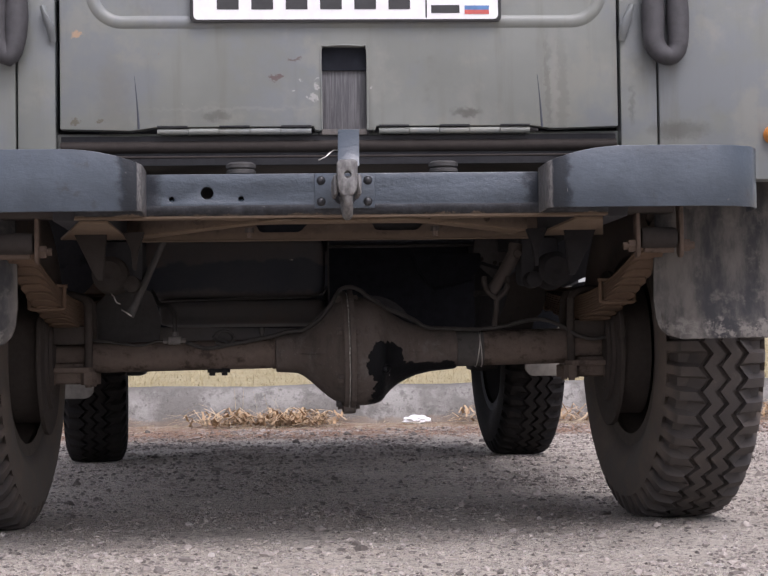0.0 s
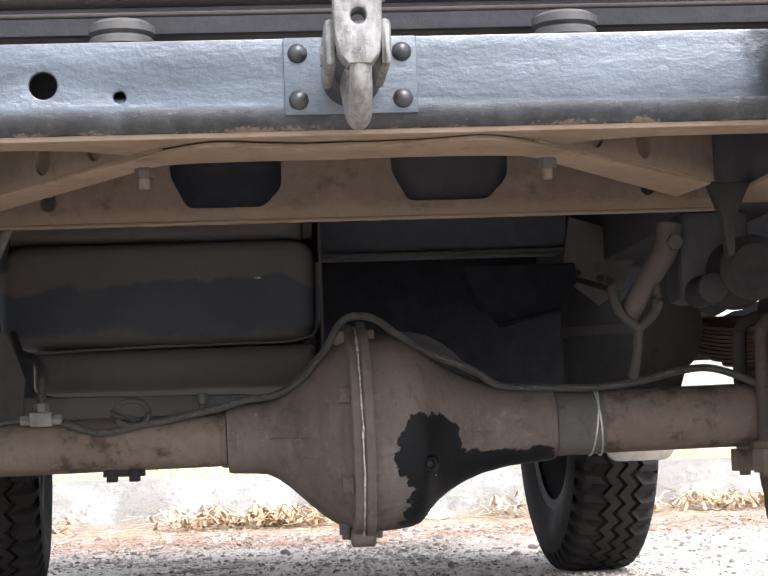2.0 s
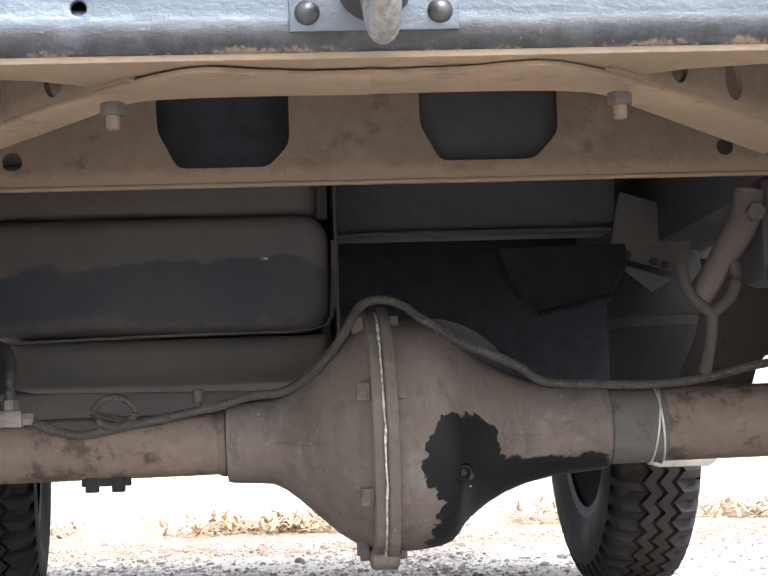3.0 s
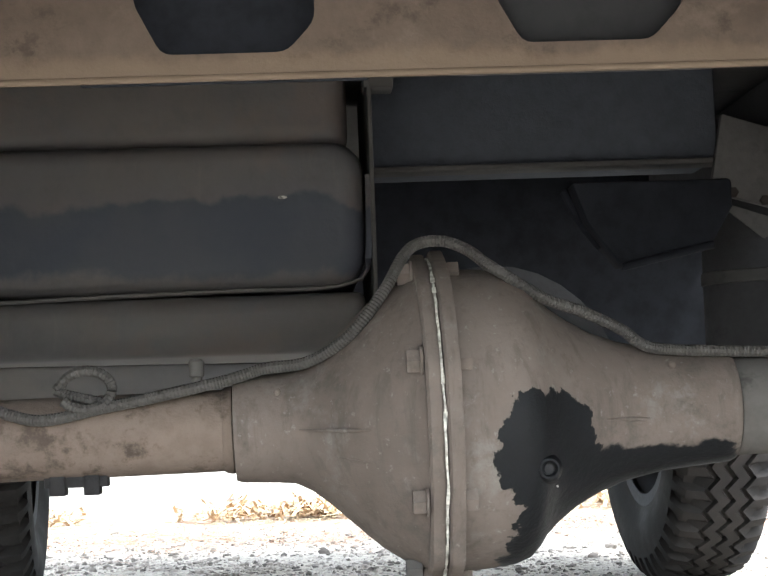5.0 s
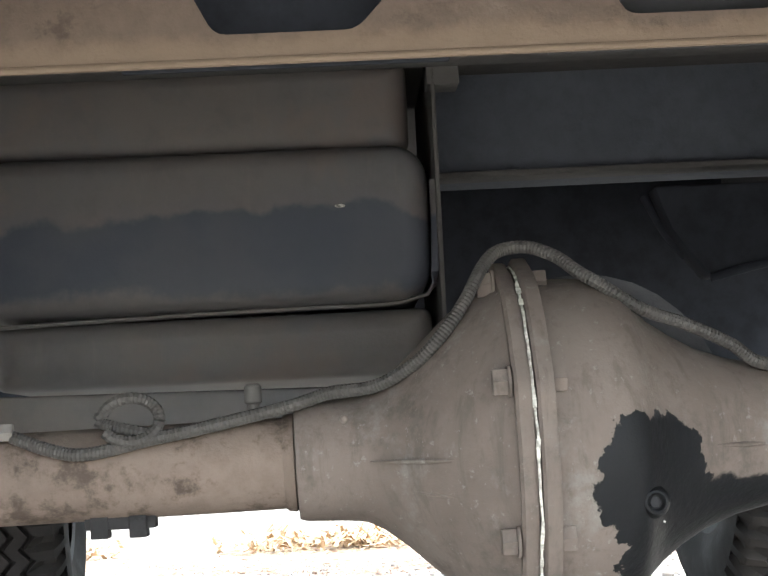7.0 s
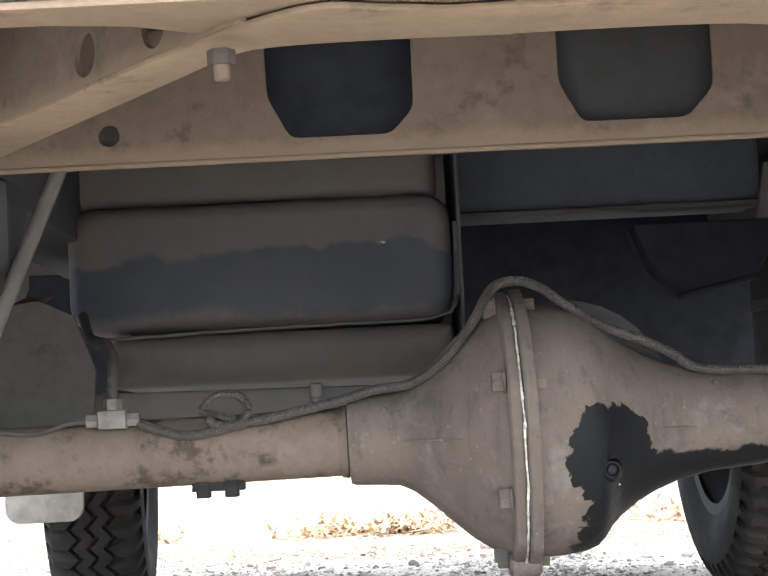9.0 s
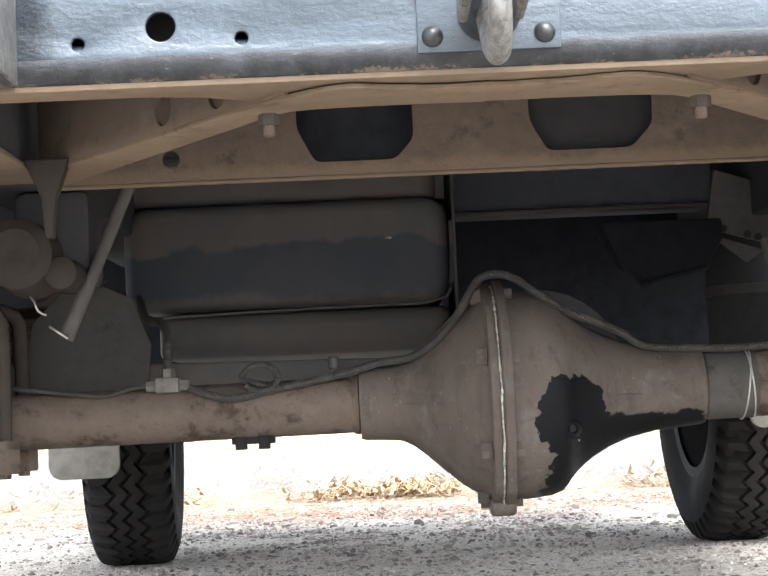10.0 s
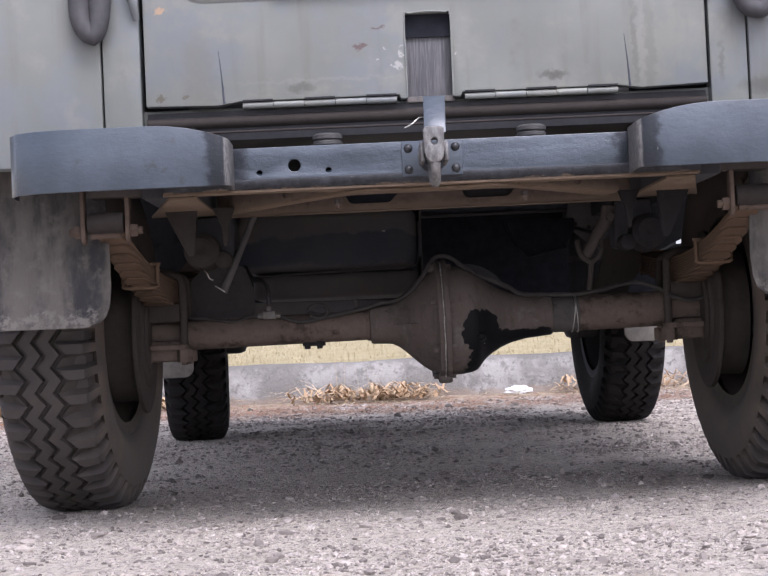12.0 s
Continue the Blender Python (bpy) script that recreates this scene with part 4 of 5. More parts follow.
def make_spring(car, s):
    """Leaf spring pack with clips, shackle, saddle plate and U bolts on one side (s = -1 or 1)."""
    def at(y):
        return s * (0.549 - 0.060 * y)

    def top(y):
        return 0.472 + 0.25 * y * y
    spring = None
    for k in range(11):
        half = 0.575 - 0.036 * k - 0.0008 * k * k
        ys = [-half, -half + 0.012, -half + 0.035] + [(-half + 0.035) * (1 - i / 10) + (half - 0.035) * i / 10 for i in range(1, 10)] + [half - 0.035, half - 0.012, half]
        bm = bmesh.new()
        rows = []
        for i, py in enumerate(ys):
            end = min(i, len(ys) - 1 - i)
            w = (0.0275 - 0.0006 * (k % 2)) * ((0.58, 0.82, 1.0)[end] if end < 3 and k else 1.0)
            thick = 0.0042 * ((0.55, 0.8, 1.0)[end] if end < 3 else 1.0)
            z = top(py) - 0.0050 * k
            rows.append([bm.verts.new((at(py) + dx, py, z + dz)) for dx, dz in ((-w, -thick + 0.0012), (-w + 0.0012, -thick), (w - 0.0012, -thick), (w, -thick + 0.0012), (w, 0), (-w, 0))])
        for p, q in zip(rows, rows[1:]):
            for i in range(6):
                bm.faces.new((p[i], p[(i + 1) % 6], q[(i + 1) % 6], q[i]))
        bm.faces.new(rows[0])
        bm.faces.new(rows[-1])
        if spring is None:
            spring = part("leaf_spring", bm, DUST_SPRING, car, "rusty dust-covered pack of leaf springs")
        else:
            part("leaf", bm, DUST_SPRING, spring)
    for y in (-0.27, 0.27):
        x, z = at(y), top(y)
        clip = [(x - 0.034, y, z + 0.008), (x - 0.034, y, z - 0.030), (x - 0.031, y, z - 0.038), (x, y, z - 0.039), (x + 0.031, y, z - 0.038), (x + 0.034, y, z - 0.030), (x + 0.034, y, z + 0.008)]
        part("clip", pipe(clip, 0.0042, 8, 0.008, flat=1.0), DUST_SPRING, spring)
        part("clip_bolt", pipe([(x - 0.040, y, z + 0.006), (x + 0.040, y, z + 0.006)], 0.004, 8, 0.05), DUST_SPRING, spring)
    x = at(0)
    for y in (-0.050, 0.050):
        u = [(x - 0.042, y, 0.305), (x - 0.042, y, 0.44), (x - 0.036, y, 0.476), (x, y, 0.486), (x + 0.036, y, 0.476), (x + 0.042, y, 0.44), (x + 0.042, y, 0.305)]
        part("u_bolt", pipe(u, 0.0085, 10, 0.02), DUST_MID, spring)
        for dx in (-0.042, 0.042):
            part("nut", hexagon("z", (x + dx, y, 0.312), 0.0165, 0.0135), DUST_TUBE, spring)
            part("bolt_end", cyl("z", (x + dx, y, 0.302), 0.0070, 0.009, 10, 0.001), DUST_TUBE, spring)
    o = [(-0.052, -0.050), (-0.044, -0.066), (0.044, -0.066), (0.052, -0.050), (0.052, 0.050), (0.044, 0.066), (-0.044, 0.066), (-0.052, 0.050)]
    part("saddle_plate", prism(o, pose(x, 0, 0.324), 0.012, 0.003), DUST_TUBE, spring)
    part("saddle_block", box(x - 0.034, x + 0.034, -0.050, 0.050, 0.300, 0.345, 0.010), DUST_TUBE, spring)
    part("saddle_pad", box(x - 0.036, x + 0.036, -0.055, 0.055, 0.382, 0.422, 0.006), DUST_MID, spring)
    # shackle: two rounded side plates on a rubber-bushed pin
    y, z = -0.578, 0.560
    x = at(y)
    part("bush", revolve([(-0.033, 0.012), (-0.032, 0.018), (-0.026, 0.020), (0.026, 0.020), (0.032, 0.018), (0.033, 0.012)], "x", (x, y, z), 24), DUST_SPRING_DARK, spring)
    part("spring_eye", pipe([(x - 0.0275, y, z - 0.020), (x + 0.0275, y, z - 0.020)], 0.0075, 12, 0.05), DUST, spring)
    for d in (-1, 1):
        o = [(0.017 * math.cos(radians(q)), -0.020 + 0.017 * math.sin(radians(q))) for q in range(180, 361, 20)] + [(0.014, 0.06), (0.014, 0.11), (-0.014, 0.11), (-0.014, 0.06)]
        m = Matrix.Translation((x + d * 0.040 - 0.004, y, z)) @ Matrix(((0, 0, 1, 0), (1, 0, 0, 0), (0, 1, 0, 0), (0, 0, 0, 1)))
        part("shackle_plate", prism(o, m, 0.008, 0.0025), DUST, spring)
        part("shackle_nut", hexagon("x", (x + d * 0.050, y, z - 0.014), 0.0125, 0.007), DUST, spring)
        part("shackle_pin", cyl("x", (x + d * 0.060, y, z - 0.014), 0.0070, 0.006, 12, 0.001), DUST, spring)
    return spring


def leg_plate(car, s):
    """Diagonal brace from the towing point out to the frame: a drilled web with a flange along its foot, turned inwards."""
    p = Vector((s * 0.150, -0.703, 0))
    q, qb = (Vector((0.358, -0.440, 0)), Vector((0.345, -0.352, 0))) if s > 0 else (Vector((-0.402, -0.350, 0)), Vector((-0.392, -0.268, 0)))
    pb = Vector((s * 0.160, -0.630, 0))
    length = (q - p).length
    ang = math.atan2((q - p).y, (q - p).x)
    m = Matrix.Translation((p.x, p.y, 0)) @ Matrix.Rotation(ang, 4, 'Z') @ UP_FACE
    holes = [circle(f, 0.6085, 0.0145, 18) for f in (0.098, 0.188)]
    web = part("brace", prism([(0, 0.5892), (length, 0.5882), (length, 0.68), (0, 0.665)], m, 0.004, 0, holes), PRESSED, car, "dust-covered diagonal steel brace with punched holes")
    # the flange swings from the brace into the bar's lower flange
    back = spline([qb, pb.lerp(qb, 0.5), pb.lerp(qb, 0.15), pb, Vector((s * 0.132, -0.646, 0)), Vector((s * 0.07, -0.650, 0)), Vector((-s * 0.002, -0.648, 0))], 0.02)
    front = spline([q, p.lerp(q, 0.5), p.lerp(q, 0.15), Vector((s * 0.115, -0.728, 0)), Vector((s * 0.070, -0.722, 0)), Vector((s * 0.035, -0.714, 0)), Vector((-s * 0.002, -0.716, 0))], 0.012)
    for v in front:
        v.y += 0.004 * noise.noise((v.x * 40, s, 0)) * (abs(v.x) < 0.12)
    bm = prism([(v.x, v.y) for v in back + front[::-1]], pose(0, 0, 0), 0.004, 0.001)
    for v in bm.verts:
        along = (Vector((v.co.x, v.co.y, 0)) - p).dot(q - p) / length ** 2
        v.co.z += (0.5868 if s > 0 else 0.5864) - 0.0015 * max(0.0, along)
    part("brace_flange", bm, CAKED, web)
    part("nut", hexagon("z", (s * 0.163, -0.680, 0.5745), 0.0080, 0.0042), DUST_MID, web)
    part("bolt_end", cyl("z", (s * 0.163, -0.680, 0.5665), 0.0045, 0.005, 12, 0.001), DUST, web)


def make_rear_frame(car):
    # rear cross bar, painted, with drilled holes
    holes = [circle(-0.234, 0.634, 0.0106), circle(-0.294, 0.6235, 0.0047, 14), circle(-0.176, 0.6235, 0.0047, 14)]
    bar = part("rear_crossbar", prism(rounded(-0.46, 0.46, 0.609, 0.667, 0.003, 2), upright(-0.744), 0.006, 0.002, holes), CHASSIS, car, "blue-black brush-painted steel rear cross bar with drilled holes")
    part("bar_top", box(-0.46, 0.46, -0.7455, -0.655, 0.661, 0.6665, 0.002), CHASSIS, bar)
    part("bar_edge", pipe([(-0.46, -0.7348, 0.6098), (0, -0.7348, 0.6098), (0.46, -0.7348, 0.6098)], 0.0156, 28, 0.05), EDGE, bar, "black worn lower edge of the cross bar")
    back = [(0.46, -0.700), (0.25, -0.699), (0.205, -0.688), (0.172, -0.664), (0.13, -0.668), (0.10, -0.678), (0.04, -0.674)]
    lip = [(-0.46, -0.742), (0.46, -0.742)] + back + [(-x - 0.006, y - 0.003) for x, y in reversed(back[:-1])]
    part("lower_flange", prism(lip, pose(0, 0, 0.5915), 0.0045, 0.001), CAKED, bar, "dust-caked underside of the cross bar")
    part("inner_web", box(-0.40, 0.40, -0.70, -0.69, 0.60, 0.66, 0.001), DUST_DARK, bar)
    pad = part("hook_pad", box(-0.050, 0.053, -0.7535, -0.7495, 0.606, 0.6665, 0.0012), CHASSIS, bar)
    for x in (-0.039, 0.0415):
        for z in (0.654, 0.6175):
            part("rivet", revolve([(-0.006, 0.0012), (-0.0052, 0.0042), (-0.003, 0.0066), (0, 0.0078), (0.001, 0.0078)], "y", (x, -0.7535, z), 16), ENAMEL, pad)
    for x in (-0.176, 0.176):
        puck = part("body_mount", revolve([(0.0, 0.022), (0.003, 0.0255), (0.008, 0.0255), (0.0105, 0.0225), (0.013, 0.026), (0.019, 0.026), (0.0225, 0.020)], "z", (x, -0.715, 0.6668), 28), MOUNT, car, "round black rubber body mount on the cross bar")
    # tow hook
    hook = part("tow_hook", pipe([(0.002, -0.76, 0.636), (0.002, -0.79, 0.622), (0.002, -0.815, 0.600), (0.002, -0.850, 0.589), (0.002, -0.880, 0.603), (0.002, -0.886, 0.628), (0.002, -0.880, 0.645)],
                [0.0125, 0.011, 0.0098, 0.0092, 0.0085, 0.0078, 0.007], 16, 0.006, flat=1.25), BARE, car, "worn bare-metal tow hook with its latch closed")
    part("hook_base", revolve([(-0.79, 0.016), (-0.775, 0.018), (-0.765, 0.021), (-0.755, 0.023), (-0.753, 0.023)], "y", (0.002, 0, 0.634), 24), ENAMEL, hook)
    part("latch", prism([(-0.0165, 0.640), (-0.0135, 0.624), (-0.007, 0.616), (0.009, 0.616), (0.0155, 0.624), (0.0175, 0.640), (0.0175, 0.670), (0.014, 0.675), (-0.012, 0.675), (-0.0165, 0.670)], upright(-0.872), 0.024, 0.003,
                        [circle(0.001, 0.650, 0.0055, 14)]), BARE, hook, "worn latch with a pin hole")
    for x in (-0.0205, 0.0185):
        part("latch_cheek", box(x - 0.002, x + 0.006, -0.88, -0.79, 0.618, 0.652, 0.004), BARE, hook)
        part("pin_head", hexagon("x", (x, -0.835, 0.634), 0.008, 0.004), BARE, hook)
    part("strap", prism([(-0.0145, 0.0), (0.0215, 0.0), (0.0245, 0.085), (-0.0115, 0.085)], Matrix.Translation((0, -0.872, 0.664)) @ Matrix.Rotation(radians(-38), 4, 'X') @ UP_FACE, 0.004, 0.001), CHASSIS, hook, "blue-black painted strap above the hook")
    part("loose_wire", pipe([(-0.006, -0.80, 0.700), (-0.02, -0.83, 0.697), (-0.032, -0.84, 0.686), (-0.045, -0.84, 0.680)], 0.0010, 6), WIRE, hook)
    # curved bumper corners
    for s in (-1, 1):
        plan = [(0.337, -0.752), (0.3362, -0.835), (0.3365, -0.850), (0.3385, -0.8585), (0.343, -0.8640), (0.350, -0.8665), (0.36, -0.8672), (0.372, -0.8675), (0.386, -0.8675), (0.40, -0.8675), (0.415, -0.8675), (0.43, -0.868), (0.45, -0.868), (0.47, -0.868), (0.50, -0.868), (0.55, -0.868), (0.61, -0.866), (0.655, -0.856),
                (0.690, -0.833), (0.707, -0.800), (0.712, -0.75), (0.712, -0.72)]
        inner = [(x * 0.985 + 0.0085, y * 0.972 - 0.0195) for x, y in plan]
        sheet = [(s * x, y) for x, y in plan + inner[::-1]]
        bm = prism(sheet, pose(0, 0, 0.5955), 0.103, 0.001)
        for v in bm.verts:
            if v.co.z > 0.64:
                t = min(max((abs(v.co.x) - 0.337) / 0.14, 0), 1)
                v.co.z -= 0.026 * (1 - t) ** 2.2
        corner = part("bumper_corner", bm, CORNER, car, "curved blue-black painted steel bumper corner, scuffed at its edge")
        part("top_plate", prism([(s * x, y) for x, y in inner], pose(0, 0, 0.662), 0.004), SHADE_GREY, corner)
    # inner cross member with two cut-outs
    def soft(loop, r=0.007):
        out = []
        for i, q in enumerate(loop):
            q, p, n = Vector(q), Vector(loop[i - 1]), Vector(loop[(i + 1) % len(loop)])
            a, b = q + (p - q).normalized() * min(r, (p - q).length * 0.45), q + (n - q).normalized() * min(r, (n - q).length * 0.45)
            out += [tuple(a.lerp(q, t).lerp(q.lerp(b, t), t)) for t in (0, 0.33, 0.67, 1)]
        return out
    cut = [(-0.165, 0.682), (-0.164, 0.633), (-0.1465, 0.599), (-0.0673, 0.599), (-0.0486, 0.619), (-0.0486, 0.682)]
    cut2 = [(0.0665, 0.682), (0.0665, 0.633), (0.084, 0.601), (0.167, 0.601), (0.189, 0.6245), (0.189, 0.682)]
    cm = part("cross_member", prism([(-0.409, 0.584), (0.409, 0.584), (0.409, 0.69), (-0.409, 0.69)], upright(-0.250), 0.004, 0, [soft(cut), soft(cut2), circle(-0.2895, 0.608, 0.0088, 12), circle(0.3375, 0.608, 0.0077, 12)]), PRESSED, car,
              "dust-brown pressed cross member with two cut-outs")
    part("lip", box(-0.409, 0.409, -0.2555, -0.250, 0.5815, 0.5860, 0.002), PRESSED, cm)
    # backing plate blackened for the shade inside the cut-out
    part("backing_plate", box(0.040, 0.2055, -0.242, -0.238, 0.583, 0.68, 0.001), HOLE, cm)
    # dark sheet added behind the other cut-out to stand for its shade
    part("cutout_shade", box(-0.2015, -0.0145, -0.226, -0.222, 0.585, 0.6855, 0.001), VOID, cm)
    part("top_web", box(-0.409, 0.409, -0.250, -0.140, 0.685, 0.69, 0.001), DUST_DARK, cm)
    leg_plate(car, -1)
    leg_plate(car, 1)
    for s in (-1, 1):
        a, b = sorted((s * 0.41, s * 0.50))
        rail = part("frame_rail", box(a, b, -0.72, 2.77, 0.590, 0.69, 0.004), SHADE_GREY, car, "dusty box-section frame rail")
        tri = [(s * 0.405, -0.72), (s * 0.455, -0.72), (s * 0.535, -0.29), (s * 0.405, -0.285)]
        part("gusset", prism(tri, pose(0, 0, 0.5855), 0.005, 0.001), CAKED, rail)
        # parts on the right are coloured darker for the shade there
        dim = DUST_SPRING_DARK if s < 0 else SHADE_DARK
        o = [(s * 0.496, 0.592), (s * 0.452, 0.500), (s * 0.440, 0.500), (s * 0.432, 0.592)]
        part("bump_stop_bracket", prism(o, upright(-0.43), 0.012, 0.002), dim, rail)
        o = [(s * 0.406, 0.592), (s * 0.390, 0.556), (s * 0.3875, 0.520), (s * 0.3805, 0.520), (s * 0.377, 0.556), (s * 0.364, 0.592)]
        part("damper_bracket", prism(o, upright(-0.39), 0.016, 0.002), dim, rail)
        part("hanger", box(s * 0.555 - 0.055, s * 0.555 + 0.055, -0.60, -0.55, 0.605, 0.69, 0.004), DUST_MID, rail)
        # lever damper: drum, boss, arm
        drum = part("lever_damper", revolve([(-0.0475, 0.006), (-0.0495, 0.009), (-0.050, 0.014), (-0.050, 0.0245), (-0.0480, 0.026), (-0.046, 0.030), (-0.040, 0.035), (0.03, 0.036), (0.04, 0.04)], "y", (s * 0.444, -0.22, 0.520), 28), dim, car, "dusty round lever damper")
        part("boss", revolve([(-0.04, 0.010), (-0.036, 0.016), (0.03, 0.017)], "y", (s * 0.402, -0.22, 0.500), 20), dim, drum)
        part("body", box(s * 0.42 - 0.04, s * 0.42 + 0.04, -0.20, -0.12, 0.49, 0.59, 0.012), SHADE_GREY, drum)
    for pts in ([(-0.446, -0.19, 0.482), (-0.440, -0.20, 0.476), (-0.436, -0.20, 0.466), (-0.428, -0.20, 0.462)], [(-0.425, -0.20, 0.450), (-0.418, -0.21, 0.446), (-0.405, -0.21, 0.437)]):
        part("loose_wire", pipe(pts, 0.0012, 6, 0.004), WIRE, car, "short bright wire end")
    part("link_rod", pipe([(-0.335, -0.2, 0.60), (-0.371, -0.2, 0.52), (-0.409, -0.2, 0.437)], [0.0065, 0.007, 0.0085], 12, 0.02), DUST_DARK, car, "thin dusty link rod")
    rod = part("damper_link", pipe([(0.372, -0.2, 0.575), (0.366, -0.2, 0.548), (0.345, -0.2, 0.515), (0.320, -0.2, 0.475)], [0.014, 0.0145, 0.012, 0.0135], 14, 0.01), dusty("dusty_link", (0.060, 0.051, 0.046), (0.035, 0.031, 0.029)), car, "dusty damper link with a forked end")
    for pts in ([(0.305, -0.205, 0.507), (0.306, -0.21, 0.492), (0.313, -0.212, 0.476), (0.329, -0.212, 0.463)], [(0.353, -0.205, 0.507), (0.352, -0.21, 0.490), (0.346, -0.212, 0.476), (0.330, -0.212, 0.463)]):
        part("fork", pipe(pts, [0.0062, 0.0058, 0.0052, 0.0055], 10, 0.006), DUST_SPRING_DARK, rod)
    part("fork_stem", pipe([(0.3295, -0.212, 0.466), (0.329, -0.205, 0.44), (0.328, -0.18, 0.412)], [0.0058, 0.005, 0.006], 10, 0.01), DUST_SPRING_DARK, rod)
    part("eye_bolt", hexagon("y", (0.372, -0.216, 0.553), 0.009, 0.006), DUST_MID, rod)


def nearer(ob, k=0.942):
    ob.scale = (k, k, k)
    ob.location = Vector((-0.078, -2.29, 0.352)) * (1 - k) + Vector((0, 0, 0.035))


def make_tank(car):
    """Two-part pressed fuel tank with a rolled seam, a shield above and a strap at its end."""
    y = 0.46
    def shell(x0, x1, z0, z1, r, y0, y1, bulge):
        bm = bmesh.new()
        rings = []
        for inset, dy in ((0.0, 0.05), (0.0, 0.022), (0.004, 0.010), (0.012, 0.003), (0.024, 0.0)):
            rings.append([bm.verts.new((px, y0 + dy, pz)) for px, pz in rounded(x0 + inset, x1 - inset, z0 + inset * 0.8, z1 - inset * 0.8, max(r - inset * 0.5, 0.006), 5)])
        back = [bm.verts.new((v.co.x, y1, v.co.z)) for v in rings[0]]
        rings = [back] + rings
        n = len(back)
        for a, b in zip(rings, rings[1:]):
            for i in range(n):
                bm.faces.new((a[i], a[(i + 1) % n], b[(i + 1) % n], b[i]))
        bm.faces.new(rings[-1])
        bm.faces.new(rings[0])
        for v in bm.verts:
            v.co.y += bulge * noise.noise(v.co * 7)
        return bm
    tank = part("fuel_tank", shell(-0.445, 0.004, 0.459, 0.606, 0.034, y, 0.95, 0.004), TANK, car, "dark dusty pressed-steel fuel tank")
    part("lower_half", shell(-0.40, 0.002, 0.394, 0.454, 0.010, y + 0.004, 0.94, 0.003), TANK, tank)
    seam = [(-0.45, y + 0.002, 0.4500), (-0.40, y - 0.004, 0.4510), (-0.30, y - 0.006, 0.4535), (-0.2, y - 0.006, 0.4555), (-0.10, y - 0.006, 0.4565), (-0.04, y - 0.004, 0.4570), (-0.012, y, 0.4620), (0.004, y + 0.004, 0.4740), (0.008, y + 0.006, 0.53), (0.008, y + 0.006, 0.57)]
    part("seam", pipe(seam, 0.0040, 8, 0.015, flat=0.5), TANK, tank)
    part("shield", shell(-0.50, -0.010, 0.602, 0.69, 0.012, y + 0.03, 0.95, 0.003), TANK, tank)
    guard = [(-0.43, 0.400), (-0.425, 0.388), (-0.10, 0.383), (0.03, 0.372), (0.03, 0.352), (-0.43, 0.352)]
    part("guard_plate", prism(guard, upright(y - 0.06), 0.012, 0.004), TANK, tank, "grey dusty guard plate under the tank")
    part("strap", box(0.0095, 0.0135, y - 0.012, y + 0.30, 0.402, 0.690, 0.001), DUST_DARK, tank)
    part("strap_tab", box(0.006, 0.036, y - 0.012, y + 0.03, 0.655, 0.690, 0.002), DUST_DARK, tank)
    part("mark", moved(cyl("y", (0, 0, 0), 0.0022, 0.001, 10, 0.0003), Matrix.Translation((-0.078, y - 0.0005, 0.549)) @ Matrix.Diagonal((2.2, 1, 0.7, 1))), SEAL, tank)
    nearer(tank)
    # floor cross beam beside the tank, with its angled end
    beam = part("floor_beam", box(0.016, 0.392, 0.585, 0.70, 0.590, 0.70, 0.006), SHADE_NAVY, car, "dark dusty floor cross beam")
    part("beam_lip", box(0.014, 0.394, 0.560, 0.60, 0.584, 0.590, 0.0015), DUST_DARK, beam)
    nearer(beam)
    # slanting end plate of the floor beam, with a turned-up lower flange
    end = part("beam_end_plate", prism([(0.348, 0.576), (0.437, 0.550), (0.465, 0.622), (0.363, 0.654)], upright(0.40), 0.012, 0.002), GREY_LIT, car, "grey dusty end plate of the floor beam")
    part("end_flange", prism([(0.350, 0.568), (0.424, 0.543), (0.400, 0.527)], upright(0.392), 0.004, 0.001), GREY_LIT, end)
    for x, z in ((0.370, 0.574), (0.402, 0.565), (0.416, 0.561)):
        part("end_bolt", hexagon("y", (x, 0.386, z), 0.0055, 0.003), DUST_SPRING_DARK, end)
    # pressed pan hung under the beam: rolled upper edge, curved end, sloping lower edge; near-black for the shade there
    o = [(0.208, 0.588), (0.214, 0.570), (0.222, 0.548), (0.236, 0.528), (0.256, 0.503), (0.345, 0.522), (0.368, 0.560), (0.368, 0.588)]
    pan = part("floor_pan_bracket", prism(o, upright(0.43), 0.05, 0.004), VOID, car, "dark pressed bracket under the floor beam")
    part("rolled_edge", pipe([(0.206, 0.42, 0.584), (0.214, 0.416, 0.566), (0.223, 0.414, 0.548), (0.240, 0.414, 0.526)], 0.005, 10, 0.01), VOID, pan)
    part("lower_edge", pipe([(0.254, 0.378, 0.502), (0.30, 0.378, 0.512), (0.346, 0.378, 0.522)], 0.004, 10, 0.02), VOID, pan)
    # upright drum of the silencer beside the frame rail
    can = part("silencer", revolve([(0.400, 0.052), (0.404, 0.060), (0.425, 0.063), (0.560, 0.063), (0.590, 0.058), (0.596, 0.04)], "z", (0.432, 0.53, 0), 36), SHADE_GREY, car, "dark silencer drum beside the frame rail")
    part("band", revolve([(0.49, 0.0632), (0.491, 0.065), (0.503, 0.065), (0.504, 0.0632)], "z", (0.432, 0.53, 0), 36), DUST_DARK, can)
